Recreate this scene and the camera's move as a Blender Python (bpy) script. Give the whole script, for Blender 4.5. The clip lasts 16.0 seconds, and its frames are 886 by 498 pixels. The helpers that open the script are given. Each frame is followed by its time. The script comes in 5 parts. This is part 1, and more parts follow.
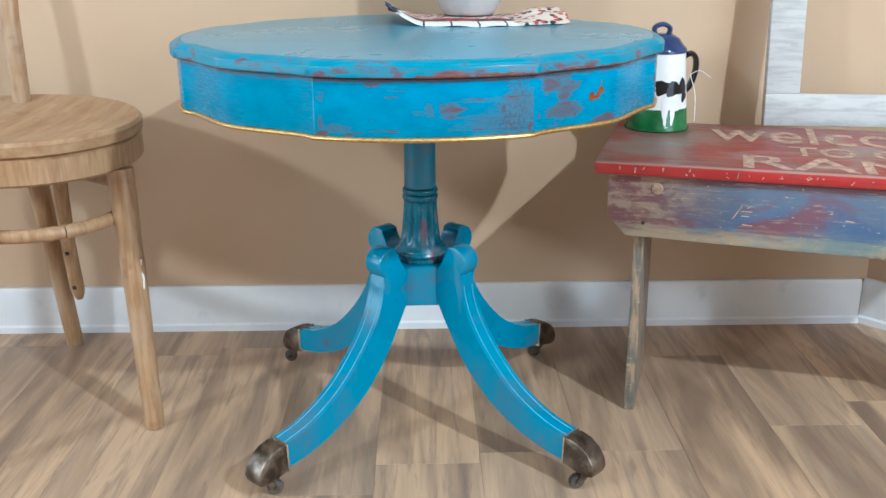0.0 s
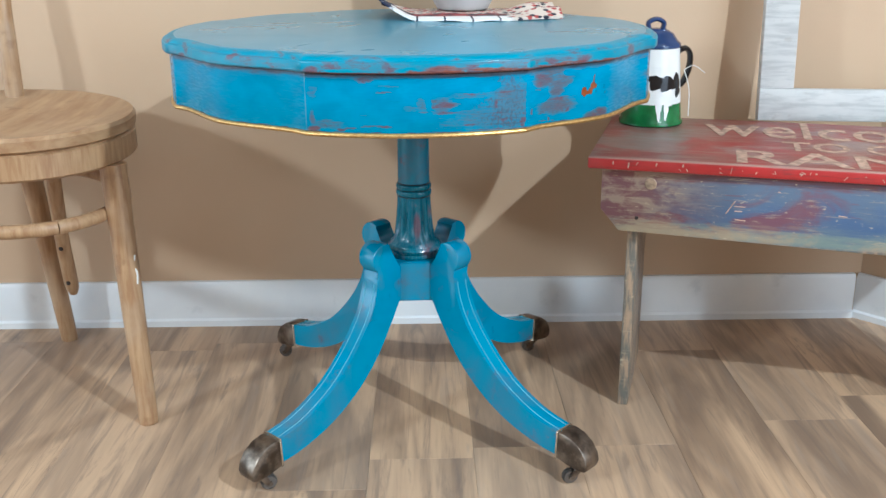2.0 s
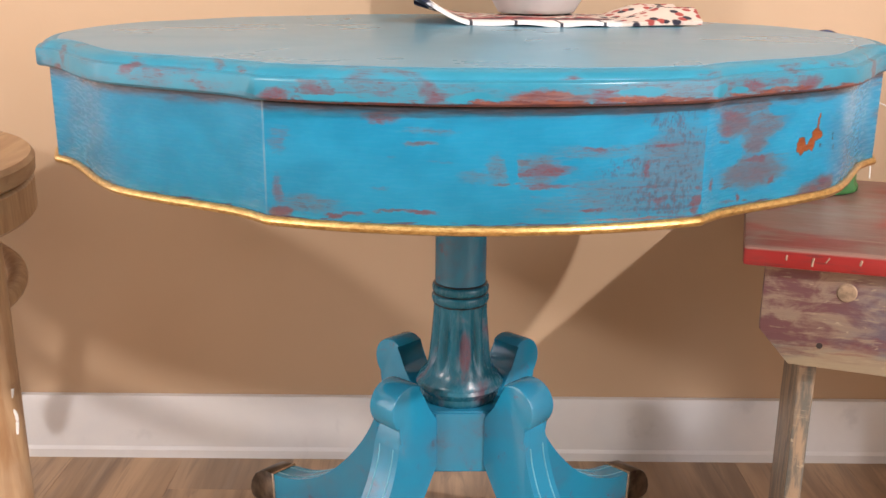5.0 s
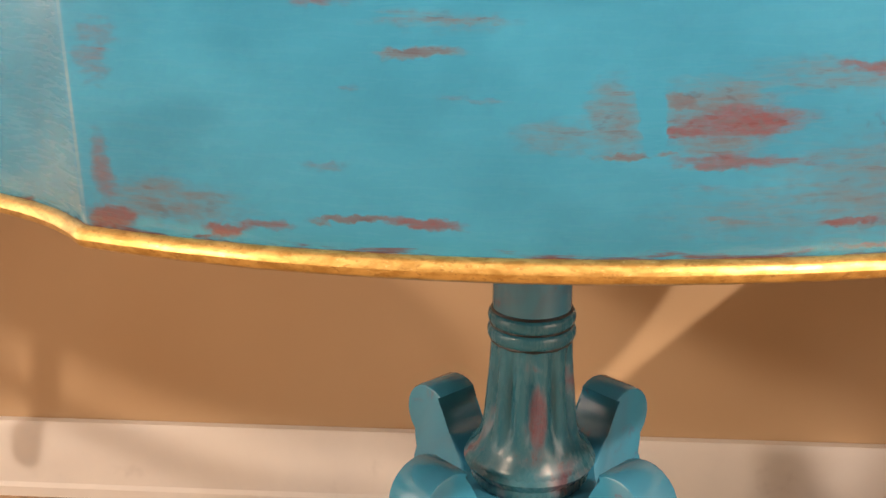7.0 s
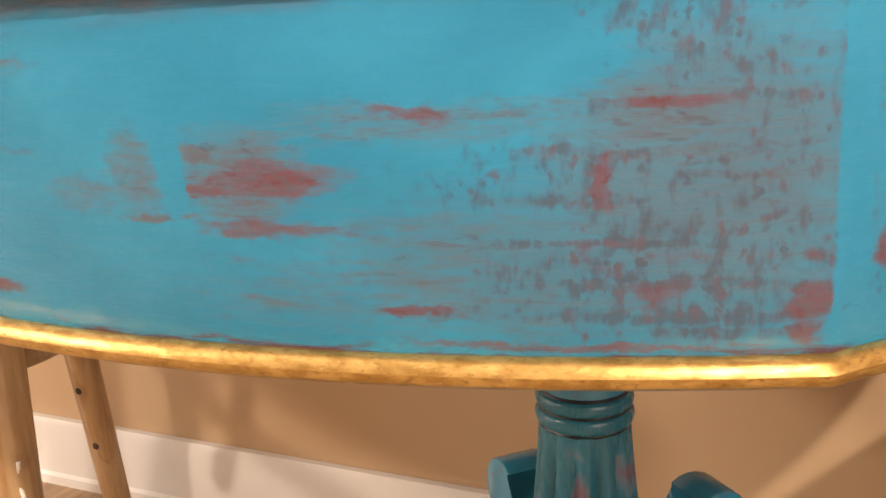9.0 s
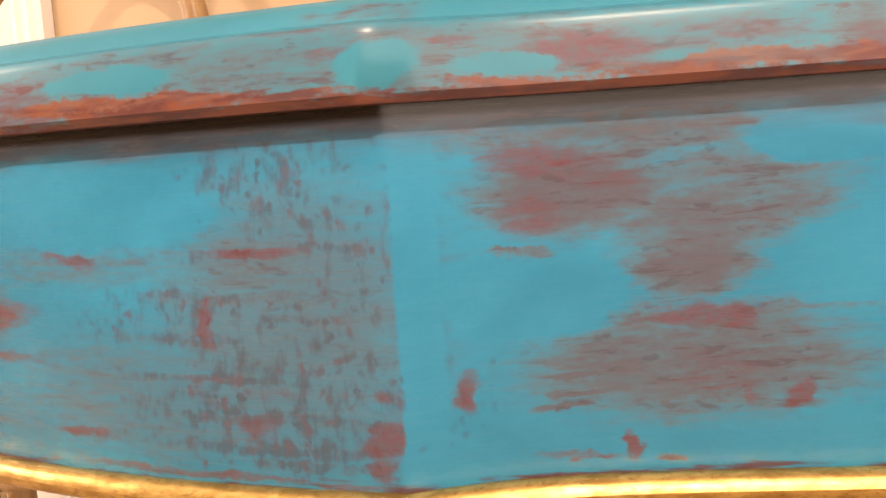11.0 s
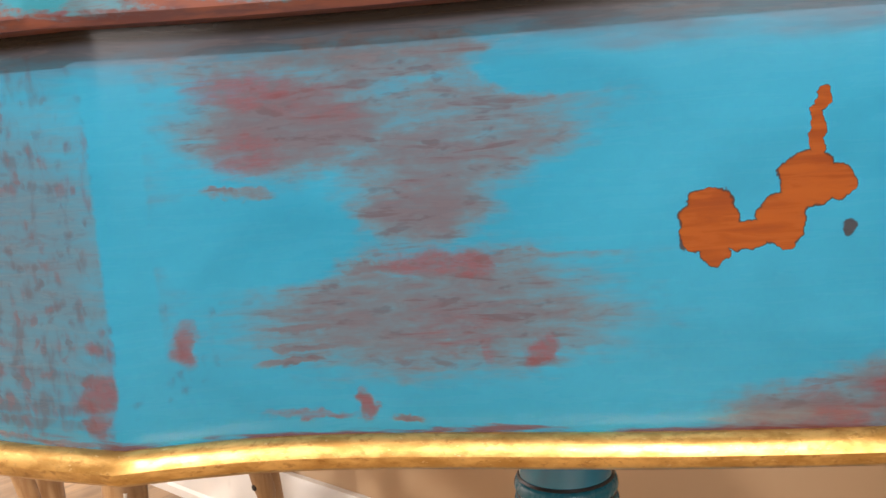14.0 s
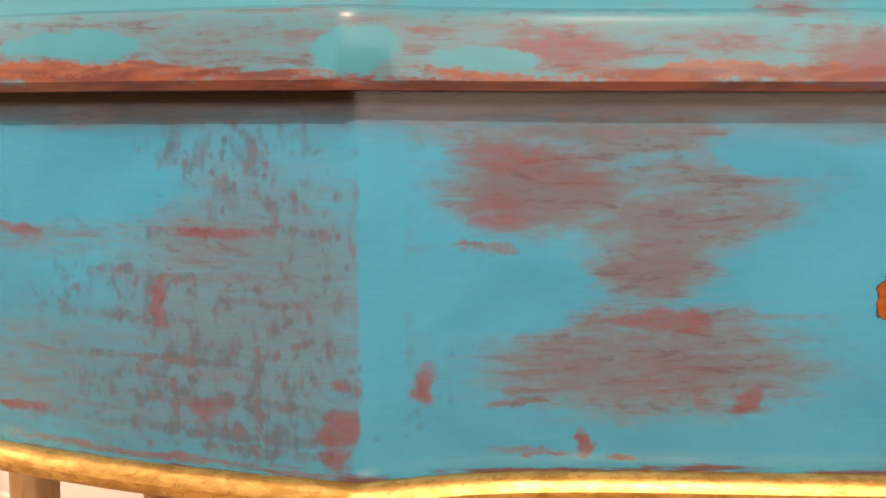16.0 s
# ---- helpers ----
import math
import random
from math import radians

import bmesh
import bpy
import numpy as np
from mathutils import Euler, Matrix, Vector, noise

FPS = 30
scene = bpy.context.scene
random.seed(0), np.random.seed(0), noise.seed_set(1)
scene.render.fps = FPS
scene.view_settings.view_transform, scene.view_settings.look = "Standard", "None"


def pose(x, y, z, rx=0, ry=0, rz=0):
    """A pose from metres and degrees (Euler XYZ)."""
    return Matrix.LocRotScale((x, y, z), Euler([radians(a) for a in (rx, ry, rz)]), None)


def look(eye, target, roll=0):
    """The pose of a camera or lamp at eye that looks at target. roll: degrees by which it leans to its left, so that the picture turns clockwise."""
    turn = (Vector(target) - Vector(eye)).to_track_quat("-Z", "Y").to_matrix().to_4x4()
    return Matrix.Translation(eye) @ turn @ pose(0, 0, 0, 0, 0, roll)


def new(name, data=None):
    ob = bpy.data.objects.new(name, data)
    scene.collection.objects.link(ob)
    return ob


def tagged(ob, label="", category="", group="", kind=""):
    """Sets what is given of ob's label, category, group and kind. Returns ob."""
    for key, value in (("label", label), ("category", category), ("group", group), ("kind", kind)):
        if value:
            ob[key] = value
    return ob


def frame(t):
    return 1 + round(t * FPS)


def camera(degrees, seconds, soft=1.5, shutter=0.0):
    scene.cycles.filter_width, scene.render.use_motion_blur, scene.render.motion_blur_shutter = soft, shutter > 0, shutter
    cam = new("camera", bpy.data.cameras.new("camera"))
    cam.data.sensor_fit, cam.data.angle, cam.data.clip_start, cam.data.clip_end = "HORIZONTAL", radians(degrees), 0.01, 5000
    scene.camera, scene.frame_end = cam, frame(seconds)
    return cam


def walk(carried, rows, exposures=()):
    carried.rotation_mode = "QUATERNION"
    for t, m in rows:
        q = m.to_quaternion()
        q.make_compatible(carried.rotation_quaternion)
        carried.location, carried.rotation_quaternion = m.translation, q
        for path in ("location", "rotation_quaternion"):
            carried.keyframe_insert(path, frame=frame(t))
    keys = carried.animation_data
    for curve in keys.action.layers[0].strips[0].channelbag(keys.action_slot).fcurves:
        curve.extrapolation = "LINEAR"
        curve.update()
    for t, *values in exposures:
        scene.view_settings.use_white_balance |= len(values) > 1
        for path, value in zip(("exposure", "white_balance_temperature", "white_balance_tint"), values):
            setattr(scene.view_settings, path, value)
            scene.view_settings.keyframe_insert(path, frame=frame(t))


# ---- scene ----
cam = camera(49.5, 16.0)

PATH = [
    (0, (0.008, -1.402, 0.741), (0.043, 0.499, 0.122), -0.3),
    (0.5, (0.011, -1.403, 0.744), (0.047, 0.498, 0.125), -0.2),
    (1, (0.008, -1.401, 0.746), (0.049, 0.502, 0.132), -0.2),
    (1.5, (0.01, -1.4, 0.742), (0.052, 0.502, 0.127), -0.2),
    (2, (0.014, -1.402, 0.742), (0.054, 0.496, 0.112), -0.3),
    (2.5, (0.012, -1.404, 0.74), (0.066, 0.499, 0.128), -0.2),
    (3, (0.019, -1.383, 0.732), (0.062, 0.527, 0.14), -0.4),
    (3.5, (0.008, -1.275, 0.708), (0.033, 0.65, 0.167), -0.2),
    (6, (-0.017, -0.631, 0.623), (-0.039, 1.278, 0.029), 0.7),
    (6.5, (-0.003, -0.568, 0.598), (-0.1, 1.334, -0.015), -0.5),
    (7, (-0.006, -0.543, 0.594), (-0.172, 1.354, -0.017), -0.6),
    (7.5, (0.01, -0.536, 0.593), (-0.222, 1.358, -0.008), -1.9),
    (8, (0.049, -0.511, 0.59), (-0.346, 1.368, 0.03), -1.8),
    (10.5, (0.23, -0.441, 0.579), (-0.99, 1.113, 0.272), -4.6),
    (11, (0.241, -0.429, 0.586), (-1.001, 1.122, 0.36), -3.9),
    (11.5, (0.266, -0.421, 0.582), (-1.02, 1.074, 0.25), -5.2),
    (12, (0.282, -0.41, 0.571), (-1.0, 1.086, 0.227), -5.0),
    (12.5, (0.287, -0.394, 0.577), (-1.011, 1.093, 0.255), -4.9),
    (13, (0.286, -0.388, 0.578), (-1.017, 1.095, 0.254), -5.2),
    (13.5, (0.279, -0.382, 0.578), (-1.045, 1.081, 0.25), -4.7),
    (14, (0.274, -0.383, 0.579), (-1.054, 1.079, 0.262), -4.0),
    (14.5, (0.264, -0.393, 0.58), (-1.053, 1.08, 0.268), -3.4),
    (15, (0.253, -0.405, 0.586), (-1.03, 1.096, 0.267), -2.4),
    (15.5, (0.246, -0.414, 0.597), (-0.982, 1.094, 0.128), -2.3),
    (16, (0.234, -0.433, 0.588), (-0.87, 1.212, 0.318), 0.1),
]


walk(cam, [(t, look(eye, target, roll)) for t, eye, target, roll in PATH],
     exposures=[(0.0, -0.03, 5200, 0), (3.4, -0.03, 5200, 0), (4.6, 0.06, 6300, 12),
                (6.0, 0.13, 8300, 29), (7.0, 0.13, 10000, 26), (8.2, 0.02, 9000, 23), (10.3, 0.02, 9500, 23), (11.3, 0.06, 9800, 25), (12.3, 0.10, 8900, 22),
                (14.0, 0.09, 7800, 18), (15.0, 0.11, 8700, 22), (16.0, 0.08, 10500, 29)])

# ---------------------------------------------------------------- light
world = bpy.data.worlds.new("room_air")
scene.world = world
world.use_nodes = True
world.node_tree.nodes["Background"].inputs[0].default_value = (0.8, 0.85, 0.9, 1)
world.node_tree.nodes["Background"].inputs[1].default_value = 0.05


def spot(name, eye, target, watts, colour, size=0.03, angle=70, blend=0.6):
    data = bpy.data.lights.new(name, "SPOT")
    data.energy, data.color, data.shadow_soft_size = watts, colour, size
    data.spot_size, data.spot_blend = radians(angle), blend
    ob = new(name, data)
    ob.matrix_world = look(eye, target)
    return ob


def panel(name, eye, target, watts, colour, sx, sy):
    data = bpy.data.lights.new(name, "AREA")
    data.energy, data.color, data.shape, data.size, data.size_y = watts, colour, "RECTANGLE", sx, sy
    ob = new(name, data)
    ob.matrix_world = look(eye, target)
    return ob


spot("track_light_right", (1.62, -2.10, 2.30), (-0.05, 0.2, 0.35), 264, (1.0, 0.98, 0.955), 0.035, 50)
spot("track_light_left", (-2.90, -2.60, 2.20), (0.0, 0.2, 0.35), 252, (1.0, 0.98, 0.955), 0.15, 50)
# large soft source added on the left, out of view, for left-facing sides
panel("shop_front_fill", (-4.44, -1.25, 1.09), (0.0, -1.25, 1.09), 78, (0.94, 0.97, 1.0), 2.8, 2.04)
# unseen source, added where the sheen on the drum reflects from
panel("window_sheen_light", (2.19, -2.32, 1.175), (1.0, -2.32, 1.175), 60, (0.95, 0.96, 1.0), 2.25, 1.45)
# unseen source, added to brighten the drum's left cove
panel("rear_sheen_light", (-2.925, 0.42, 1.15), (-2.925, -1.0, 1.15), 44, (0.95, 0.97, 1.0), 1.4, 1.6)
# added ceiling fill for the room's general light, no fixture behind it
panel("ceiling_fill", (-0.5, -1.9, 2.46), (-0.5, -1.9, 0), 16, (0.95, 0.98, 1.0), 2.6, 2.0)

# ---------------------------------------------------------------- materials


class Nodes:
    """A small wrapper to write node trees in few lines."""

    def __init__(self, name):
        self.mat = bpy.data.materials.new(name)
        self.mat.use_nodes = True
        self.t = self.mat.node_tree
        self.bsdf = self.t.nodes["Principled BSDF"]

    def node(self, kind, ins=(), **props):
        n = self.t.nodes.new(kind)
        for k, v in props.items():
            if k == "operation":
                n.operation = v
            elif k == "blend_type":
                n.blend_type = v
            elif k == "data_type":
                n.data_type = v
            elif k == "noise_dimensions":
                n.noise_dimensions = v
            elif k == "feature":
                n.feature = v
            elif k == "uv_map":
                n.uv_map = v
            elif k == "wave_type":
                n.wave_type = v
            elif k == "bands_direction":
                n.bands_direction = v
        for k, v in dict(ins).items():
            self.put(n.inputs[k], v)
        return n

    def put(self, socket, v):
        if hasattr(v, "links"):
            self.t.links.new(v, socket)
        else:
            socket.default_value = v

    def math(self, op, a, b=0.0, c=0.0):
        n = self.node("ShaderNodeMath", operation=op)
        self.put(n.inputs[0], a), self.put(n.inputs[1], b)
        if op in ("MULTIPLY_ADD", "COMPARE", "SMOOTH_MIN"):
            self.put(n.inputs[2], c)
        return n.outputs[0]

    def mix(self, f, a, b, blend="MIX"):
        n = self.node("ShaderNodeMix", data_type="RGBA", blend_type=blend)
        self.put(n.inputs[0], f)
        self.put(n.inputs[6], a if hasattr(a, "links") else (*a, 1))
        self.put(n.inputs[7], b if hasattr(b, "links") else (*b, 1))
        return n.outputs[2]

    def ramp(self, v, lo, hi):
        n = self.node("ShaderNodeMapRange", {"Value": v, "From Min": lo, "From Max": hi})
        n.interpolation_type = "SMOOTHSTEP"
        return n.outputs[0]

    def coord(self, which="Object", scale=(1, 1, 1), loc=(0, 0, 0), rot=(0, 0, 0)):
        src = self.node("ShaderNodeTexCoord").outputs[which]
        m = self.node("ShaderNodeMapping", {"Vector": src, "Scale": scale, "Location": loc, "Rotation": rot})
        return m.outputs[0]

    def noise(self, vec, scale, detail=4.0, rough=0.55, dist=0.0):
        n = self.node("ShaderNodeTexNoise", {"Vector": vec, "Scale": scale, "Detail": detail, "Roughness": rough, "Distortion": dist})
        return n.outputs[0]

    def bump(self, height, strength=0.3, distance=0.001):
        n = self.node("ShaderNodeBump", {"Height": height, "Strength": strength, "Distance": distance})
        self.t.links.new(n.outputs[0], self.bsdf.inputs["Normal"])

    def set(self, **kw):
        names = {"colour": "Base Color", "rough": "Roughness", "metal": "Metallic", "coat": "Coat Weight",
                 "coat_rough": "Coat Roughness", "spec": "Specular IOR Level"}
        for k, v in kw.items():
            if k == "colour" and not hasattr(v, "links"):
                v = (*v, 1)
            self.put(self.bsdf.inputs[names[k]], v)
        return self.mat


def plain(name, colour, rough=0.5, metal=0.0, vary=0.12, scale=30, bump=0.1):
    n = Nodes(name)
    v = n.coord()
    a = n.noise(v, scale, 5)
    c = n.mix(n.ramp(a, 0.3, 0.7), tuple(x * (1 - vary) for x in colour), tuple(min(1, x * (1 + vary)) for x in colour))
    if bump:
        n.bump(n.noise(v, scale * 6, 3), bump, 0.0005)
    return n.set(colour=c, rough=n.math("MULTIPLY_ADD", a, 0.2, rough - 0.1), metal=metal)


# wear on the drum: place along the rim and height, half sizes, kind, weight
WEAR_COVE_HIGH = [
    (0.1526, 0.0572, 0.0102, 0.0026, "red", 0.95),
    (0.1517, 0.0475, 0.0061, 0.0037, "red", 0.85),
    (0.1596, 0.0518, 0.0186, 0.008, "grey", 1),
    (0.182, 0.045, 0.0166, 0.0076, "grey", 0.85),
    (0.1949, 0.0475, 0.0131, 0.0048, "grey", 0.75),
    (0.1715, 0.0605, 0.0356, 0.004, "grey", 0.75),
    (0.1792, 0.0375, 0.0117, 0.006, "grey", 0.95),
    (0.1837, 0.0528, 0.0285, 0.0064, "grey", 0.7),
    (0.1635, 0.0547, 0.0086, 0.0037, "red", 0.65),
    (0.176, 0.041, 0.0058, 0.0038, "red", 0.4),
    (0.1929, 0.0451, 0.0066, 0.0028, "red", 0.35),
    (0.1518, 0.0336, 0.0159, 0.0076, "clean", 1),
    (0.2003, 0.0582, 0.0103, 0.0041, "clean", 0.85),
    (0.1497, 0.0419, 0.0054, 0.0007, "grey", 1),
]
WEAR_COVE_LOW = [
    (0.1809, 0.029, 0.0107, 0.0021, "red", 0.95),
    (0.1881, 0.0279, 0.0036, 0.002, "red", 1),
    (0.1661, 0.0287, 0.0124, 0.0011, "grey", 1),
    (0.1796, 0.0209, 0.0326, 0.0107, "grey", 0.85),
    (0.1829, 0.0178, 0.0088, 0.0044, "red", 0.6),
    (0.1972, 0.0146, 0.0025, 0.0025, "red", 1.1),
    (0.1892, 0.0148, 0.0016, 0.0026, "red", 0.8),
    (0.1591, 0.0193, 0.0107, 0.001, "grey", 1),
    (0.1601, 0.0157, 0.0108, 0.001, "grey", 0.9),
    (0.1571, 0.0131, 0.0079, 0.0008, "grey", 0.9),
    (0.1747, 0.0136, 0.0059, 0.0009, "red", 0.5),
    (0.198, 0.021, 0.01, 0.0056, "grey", 0.6),
    (0.1397, 0.0184, 0.0024, 0.004, "red", 0.95),
    (0.1582, 0.0046, 0.0089, 0.0009, "red", 0.8),
    (0.1676, 0.0061, 0.0015, 0.0026, "red", 1.1),
    (0.1739, 0.0042, 0.0029, 0.0008, "grey", 1),
    (0.1804, 0.029, 0.0324, 0.0015, "grey", 0.7),
    (0.2375, 0.0026, 0.0138, 0.0058, "grey", 0.9),
    (0.2424, 0.0021, 0.0059, 0.0029, "red", 0.8),
    (0.2375, 0.0071, 0.0047, 0.0018, "red", 0.6),
    (0.2291, 0.0011, 0.0064, 0.0019, "red", 0.6),
    (0.2540, 0.0058, 0.0140, 0.0062, "grey", 0.95),
    (0.2520, 0.0062, 0.0060, 0.0034, "red", 0.9),
    (0.2620, 0.0045, 0.0070, 0.0030, "red", 0.8),
]
WEAR_CHIPS = [
    (0.2242, 0.0343, 0.0041, 0.0039, "chip", 1),
    (0.2223, 0.0316, 0.0022, 0.0026, "chip", 1),
    (0.2250, 0.0287, 0.0019, 0.0021, "chip", 1),
    (0.2293, 0.0312, 0.0038, 0.0022, "chip", 1),
    (0.2348, 0.0334, 0.0035, 0.0039, "chip", 1),
    (0.2387, 0.0389, 0.0042, 0.0037, "chip", 1),
    (0.2432, 0.0384, 0.0021, 0.0025, "chip", 1),
    (0.2401, 0.0459, 0.0011, 0.0041, "chip", 1),
    (0.2408, 0.0505, 0.0011, 0.0016, "chip", 1),
    (0.2351, 0.0295, 0.0014, 0.0007, "chip", 1),
    (0.2246, 0.0376, 0.001, 0.001, "chip", 1),
    (0.2444, 0.0316, 0.001, 0.0012, "dent", 1),
    (0.2204, 0.0301, 0.0008, 0.0009, "dent", 1),
    (0.2594, 0.035, 0.0009, 0.0013, "dent", 1),
    (0.2588, 0.0375, 0.0008, 0.0007, "dent", 1),
    (0.2616, 0.0286, 0.001, 0.0019, "dent", 0.9),
]
WEAR_MIDDLE = [
    (0.0128, 0.0331, 0.0032, 0.0086, "clean", 1),
    (0.0365, 0.0325, 0.0071, 0.0021, "red", 1.15),
    (0.0208, 0.0303, 0.0055, 0.0016, "red", 1.0),
    (0.028, 0.0323, 0.0134, 0.0101, "grey", 0.7),
    (0.0305, 0.0232, 0.0135, 0.0019, "red", 0.85),
    (0.0197, 0.0366, 0.004, 0.0018, "grey", 0.8),
    (-0.0369, 0.0471, 0.0108, 0.0012, "grey", 0.75),
    (-0.0319, 0.0538, 0.016, 0.001, "grey", 0.65),
    (-0.0259, 0.0366, 0.0082, 0.0009, "red", 0.5),
    (-0.0523, 0.0388, 0.0031, 0.0008, "red", 0.5),
    (-0.0591, 0.0209, 0.0071, 0.0013, "red", 0.55),
    (-0.037, 0.0085, 0.0087, 0.0014, "red", 1),
    (-0.0536, 0.0088, 0.0119, 0.0009, "grey", 0.9),
    (0.0044, 0.0331, 0.0059, 0.0093, "grey", 0.6),
    (-0.0063, 0.0288, 0.012, 0.0047, "grey", 0.5),
    (0.0108, 0.0247, 0.0107, 0.001, "grey", 0.8),
]
WEAR_FRONT = [
    (-0.1201, 0.0449, 0.0066, 0.0083, "red", 0.6),
    (-0.1082, 0.0466, 0.0116, 0.0027, "red", 0.45),
    (-0.1206, 0.0166, 0.0038, 0.009, "red", 0.75),
    (-0.1202, 0.0046, 0.0071, 0.0031, "red", 1.1),
    (-0.1023, 0.0095, 0.0239, 0.0063, "grey", 0.6),
    (-0.0869, 0.0044, 0.0062, 0.0016, "red", 1.1),
    (-0.0762, 0.0058, 0.0098, 0.0013, "red", 0.7),
    (0.0594, 0.0437, 0.0078, 0.0012, "red", 0.9),
    (0.0602, 0.0089, 0.0083, 0.0011, "red", 0.9),
    (0.0328, 0.0096, 0.0097, 0.0012, "grey", 0.6),
    (0.0429, 0.0112, 0.0314, 0.0086, "grey", 0.45),
    (0.0247, 0.018, 0.0071, 0.0008, "red", 0.45),
    (-0.0599, 0.0603, 0.0111, 0.0036, "red", 0.8),
    (-0.1148, 0.0485, 0.0082, 0.0044, "red", 0.55),
    (-0.0333, 0.0538, 0.0174, 0.0027, "grey", 0.45),
    (-0.1006, 0.0429, 0.0117, 0.0088, "clean", 0.6),
]
WEAR_BRUSHED = [
    (0.1016, 0.0438, 0.01, 0.0014, "red", 1),
    (0.063, 0.043, 0.0056, 0.0014, "red", 0.75),
    (0.0915, 0.0316, 0.0019, 0.0048, "red", 1.1),
    (0.08, 0.0362, 0.003, 0.0016, "red", 0.5),
    (0.0885, 0.0312, 0.0255, 0.0076, "hatch", 0.75),
    (0.0982, 0.0436, 0.0227, 0.0013, "row", 1),
    (0.1147, 0.0444, 0.0104, 0.0012, "row", 0.9),
    (0.0927, 0.0363, 0.0202, 0.0009, "row", 0.6),
    (0.0856, 0.028, 0.0145, 0.001, "row", 0.6),
    (0.0885, 0.0207, 0.0199, 0.001, "row", 1),
    (0.1046, 0.0183, 0.0058, 0.0022, "red", 0.55),
    (0.1016, 0.0119, 0.0049, 0.0025, "red", 0.85),
    (0.1263, 0.0104, 0.0043, 0.0041, "red", 1.1),
    (0.1258, 0.0052, 0.0034, 0.0025, "red", 0.9),
    (0.0972, 0.0135, 0.0301, 0.001, "row", 0.8),
    (0.0966, 0.0081, 0.0347, 0.0012, "row", 1),
    (0.1121, 0.0056, 0.0186, 0.0011, "row", 1),
    (0.0883, 0.0199, 0.0029, 0.0041, "red", 0.6),
]
WEAR_HATCHED = [
    (0.1065, 0.0581, 0.0177, 0.0053, "hatch", 0.9),
    (0.11, 0.0515, 0.0175, 0.0048, "hatch", 0.75),
    (0.1081, 0.0312, 0.03, 0.0302, "grey", 0.72),
    (0.0804, 0.0166, 0.044, 0.0158, "grey", 0.58),
    (0.0612, 0.0422, 0.0359, 0.0048, "grey", 0.5),
    (0.1066, 0.0167, 0.032, 0.0138, "hatch", 0.85),
    (0.1214, 0.0396, 0.0121, 0.0237, "hatch", 0.6),
    (0.0655, 0.0518, 0.031, 0.0061, "clean", 0.8),
    (0.1248, 0.018, 0.0024, 0.0014, "red", 0.8),
    (0.063, 0.0087, 0.0118, 0.0014, "row", 0.8),
    (0.1103, 0.0321, 0.0068, 0.0013, "row", 0.9),
    (0.1203, 0.0257, 0.0056, 0.0009, "row", 0.7),
    (0.1204, 0.002, 0.0119, 0.0008, "red", 0.8),
    (0.0888, 0.0024, 0.0338, 0.0008, "red", 0.8),
    (0.0368, 0.0226, 0.0171, 0.0016, "red", 0.7),
    (0.0334, 0.0322, 0.014, 0.0034, "red", 1.0),
    (0.1025, 0.0624, 0.0293, 0.0013, "red", 0.45),
]
EDGE_RIM = [
    (0.0847, 0.0029, 0.0253, 0.0015, "bare", 0.95),
    (0.1332, 0.0019, 0.0021, 0.0009, "red", 1),
    (0.1911, 0.0032, 0.0231, 0.0015, "bare", 0.85),
    (0.1251, 0.0084, 0.005, 0.0015, "red", 0.75),
    (0.1415, 0.0092, 0.0034, 0.001, "red", 0.95),
    (0.1628, 0.0065, 0.0104, 0.0032, "red", 1.1),
    (0.1864, 0.0074, 0.0146, 0.0027, "red", 0.75),
    (0.1046, 0.0073, 0.0161, 0.0029, "grey", 0.7),
    (0.0817, 0.0073, 0.0111, 0.0021, "clean", 1),
    (0.1317, 0.0061, 0.0054, 0.0033, "clean", 0.9),
    (0.1502, 0.0047, 0.0076, 0.0017, "clean", 0.7),
    (-0.1167, 0.0035, 0.0081, 0.0049, "red", 1),
    (-0.0556, 0.0067, 0.0072, 0.0019, "red", 0.75),
    (-0.0278, 0.0048, 0.0049, 0.0019, "red", 0.9),
    (0.0324, 0.004, 0.0208, 0.0034, "bare", 0.75),
    (0.0257, 0.0059, 0.0189, 0.0034, "red", 0.8),
    (0.0615, 0.0056, 0.0085, 0.0038, "red", 0.9),
    (-0.0853, 0.0028, 0.0155, 0.0022, "clean", 0.9),
    (-0.01, 0.005, 0.0107, 0.0023, "clean", 0.9),
    (-0.0425, 0.0004, 0.0798, 0.0007, "red", 0.9),
]
# front lobe corners: brushed strip right, rubbed arris with painted-in highlight left
ARRIS_WEAR_GLINT = [
    (0.1326, 0.03, 0.0031, 0.03, "strip", 1),
    (-0.1287, 0.03, 0.0006, 0.03, "pale", 0.38),
]

rnd = random.Random(3)
APRON_PATCHES = WEAR_FRONT + WEAR_MIDDLE + WEAR_BRUSHED + WEAR_HATCHED + WEAR_COVE_HIGH + WEAR_COVE_LOW + WEAR_CHIPS + ARRIS_WEAR_GLINT
# freely scattered rubs on the sides away from the front
for side in range(9):
    for k in range(5):
        APRON_PATCHES.append((0.46 + side * 0.2 + rnd.uniform(-0.09, 0.09), rnd.uniform(0.004, 0.062), rnd.uniform(0.012, 0.05),
                              rnd.uniform(0.002, 0.009), rnd.choice(("red", "red", "grey")), rnd.uniform(0.5, 0.9)))
for k in range(9):
    APRON_PATCHES.append((-0.16 - k * 0.045, rnd.uniform(0.004, 0.06), rnd.uniform(0.015, 0.04), rnd.uniform(0.003, 0.01), rnd.choice(("red", "grey")), rnd.uniform(0.12, 0.30)))
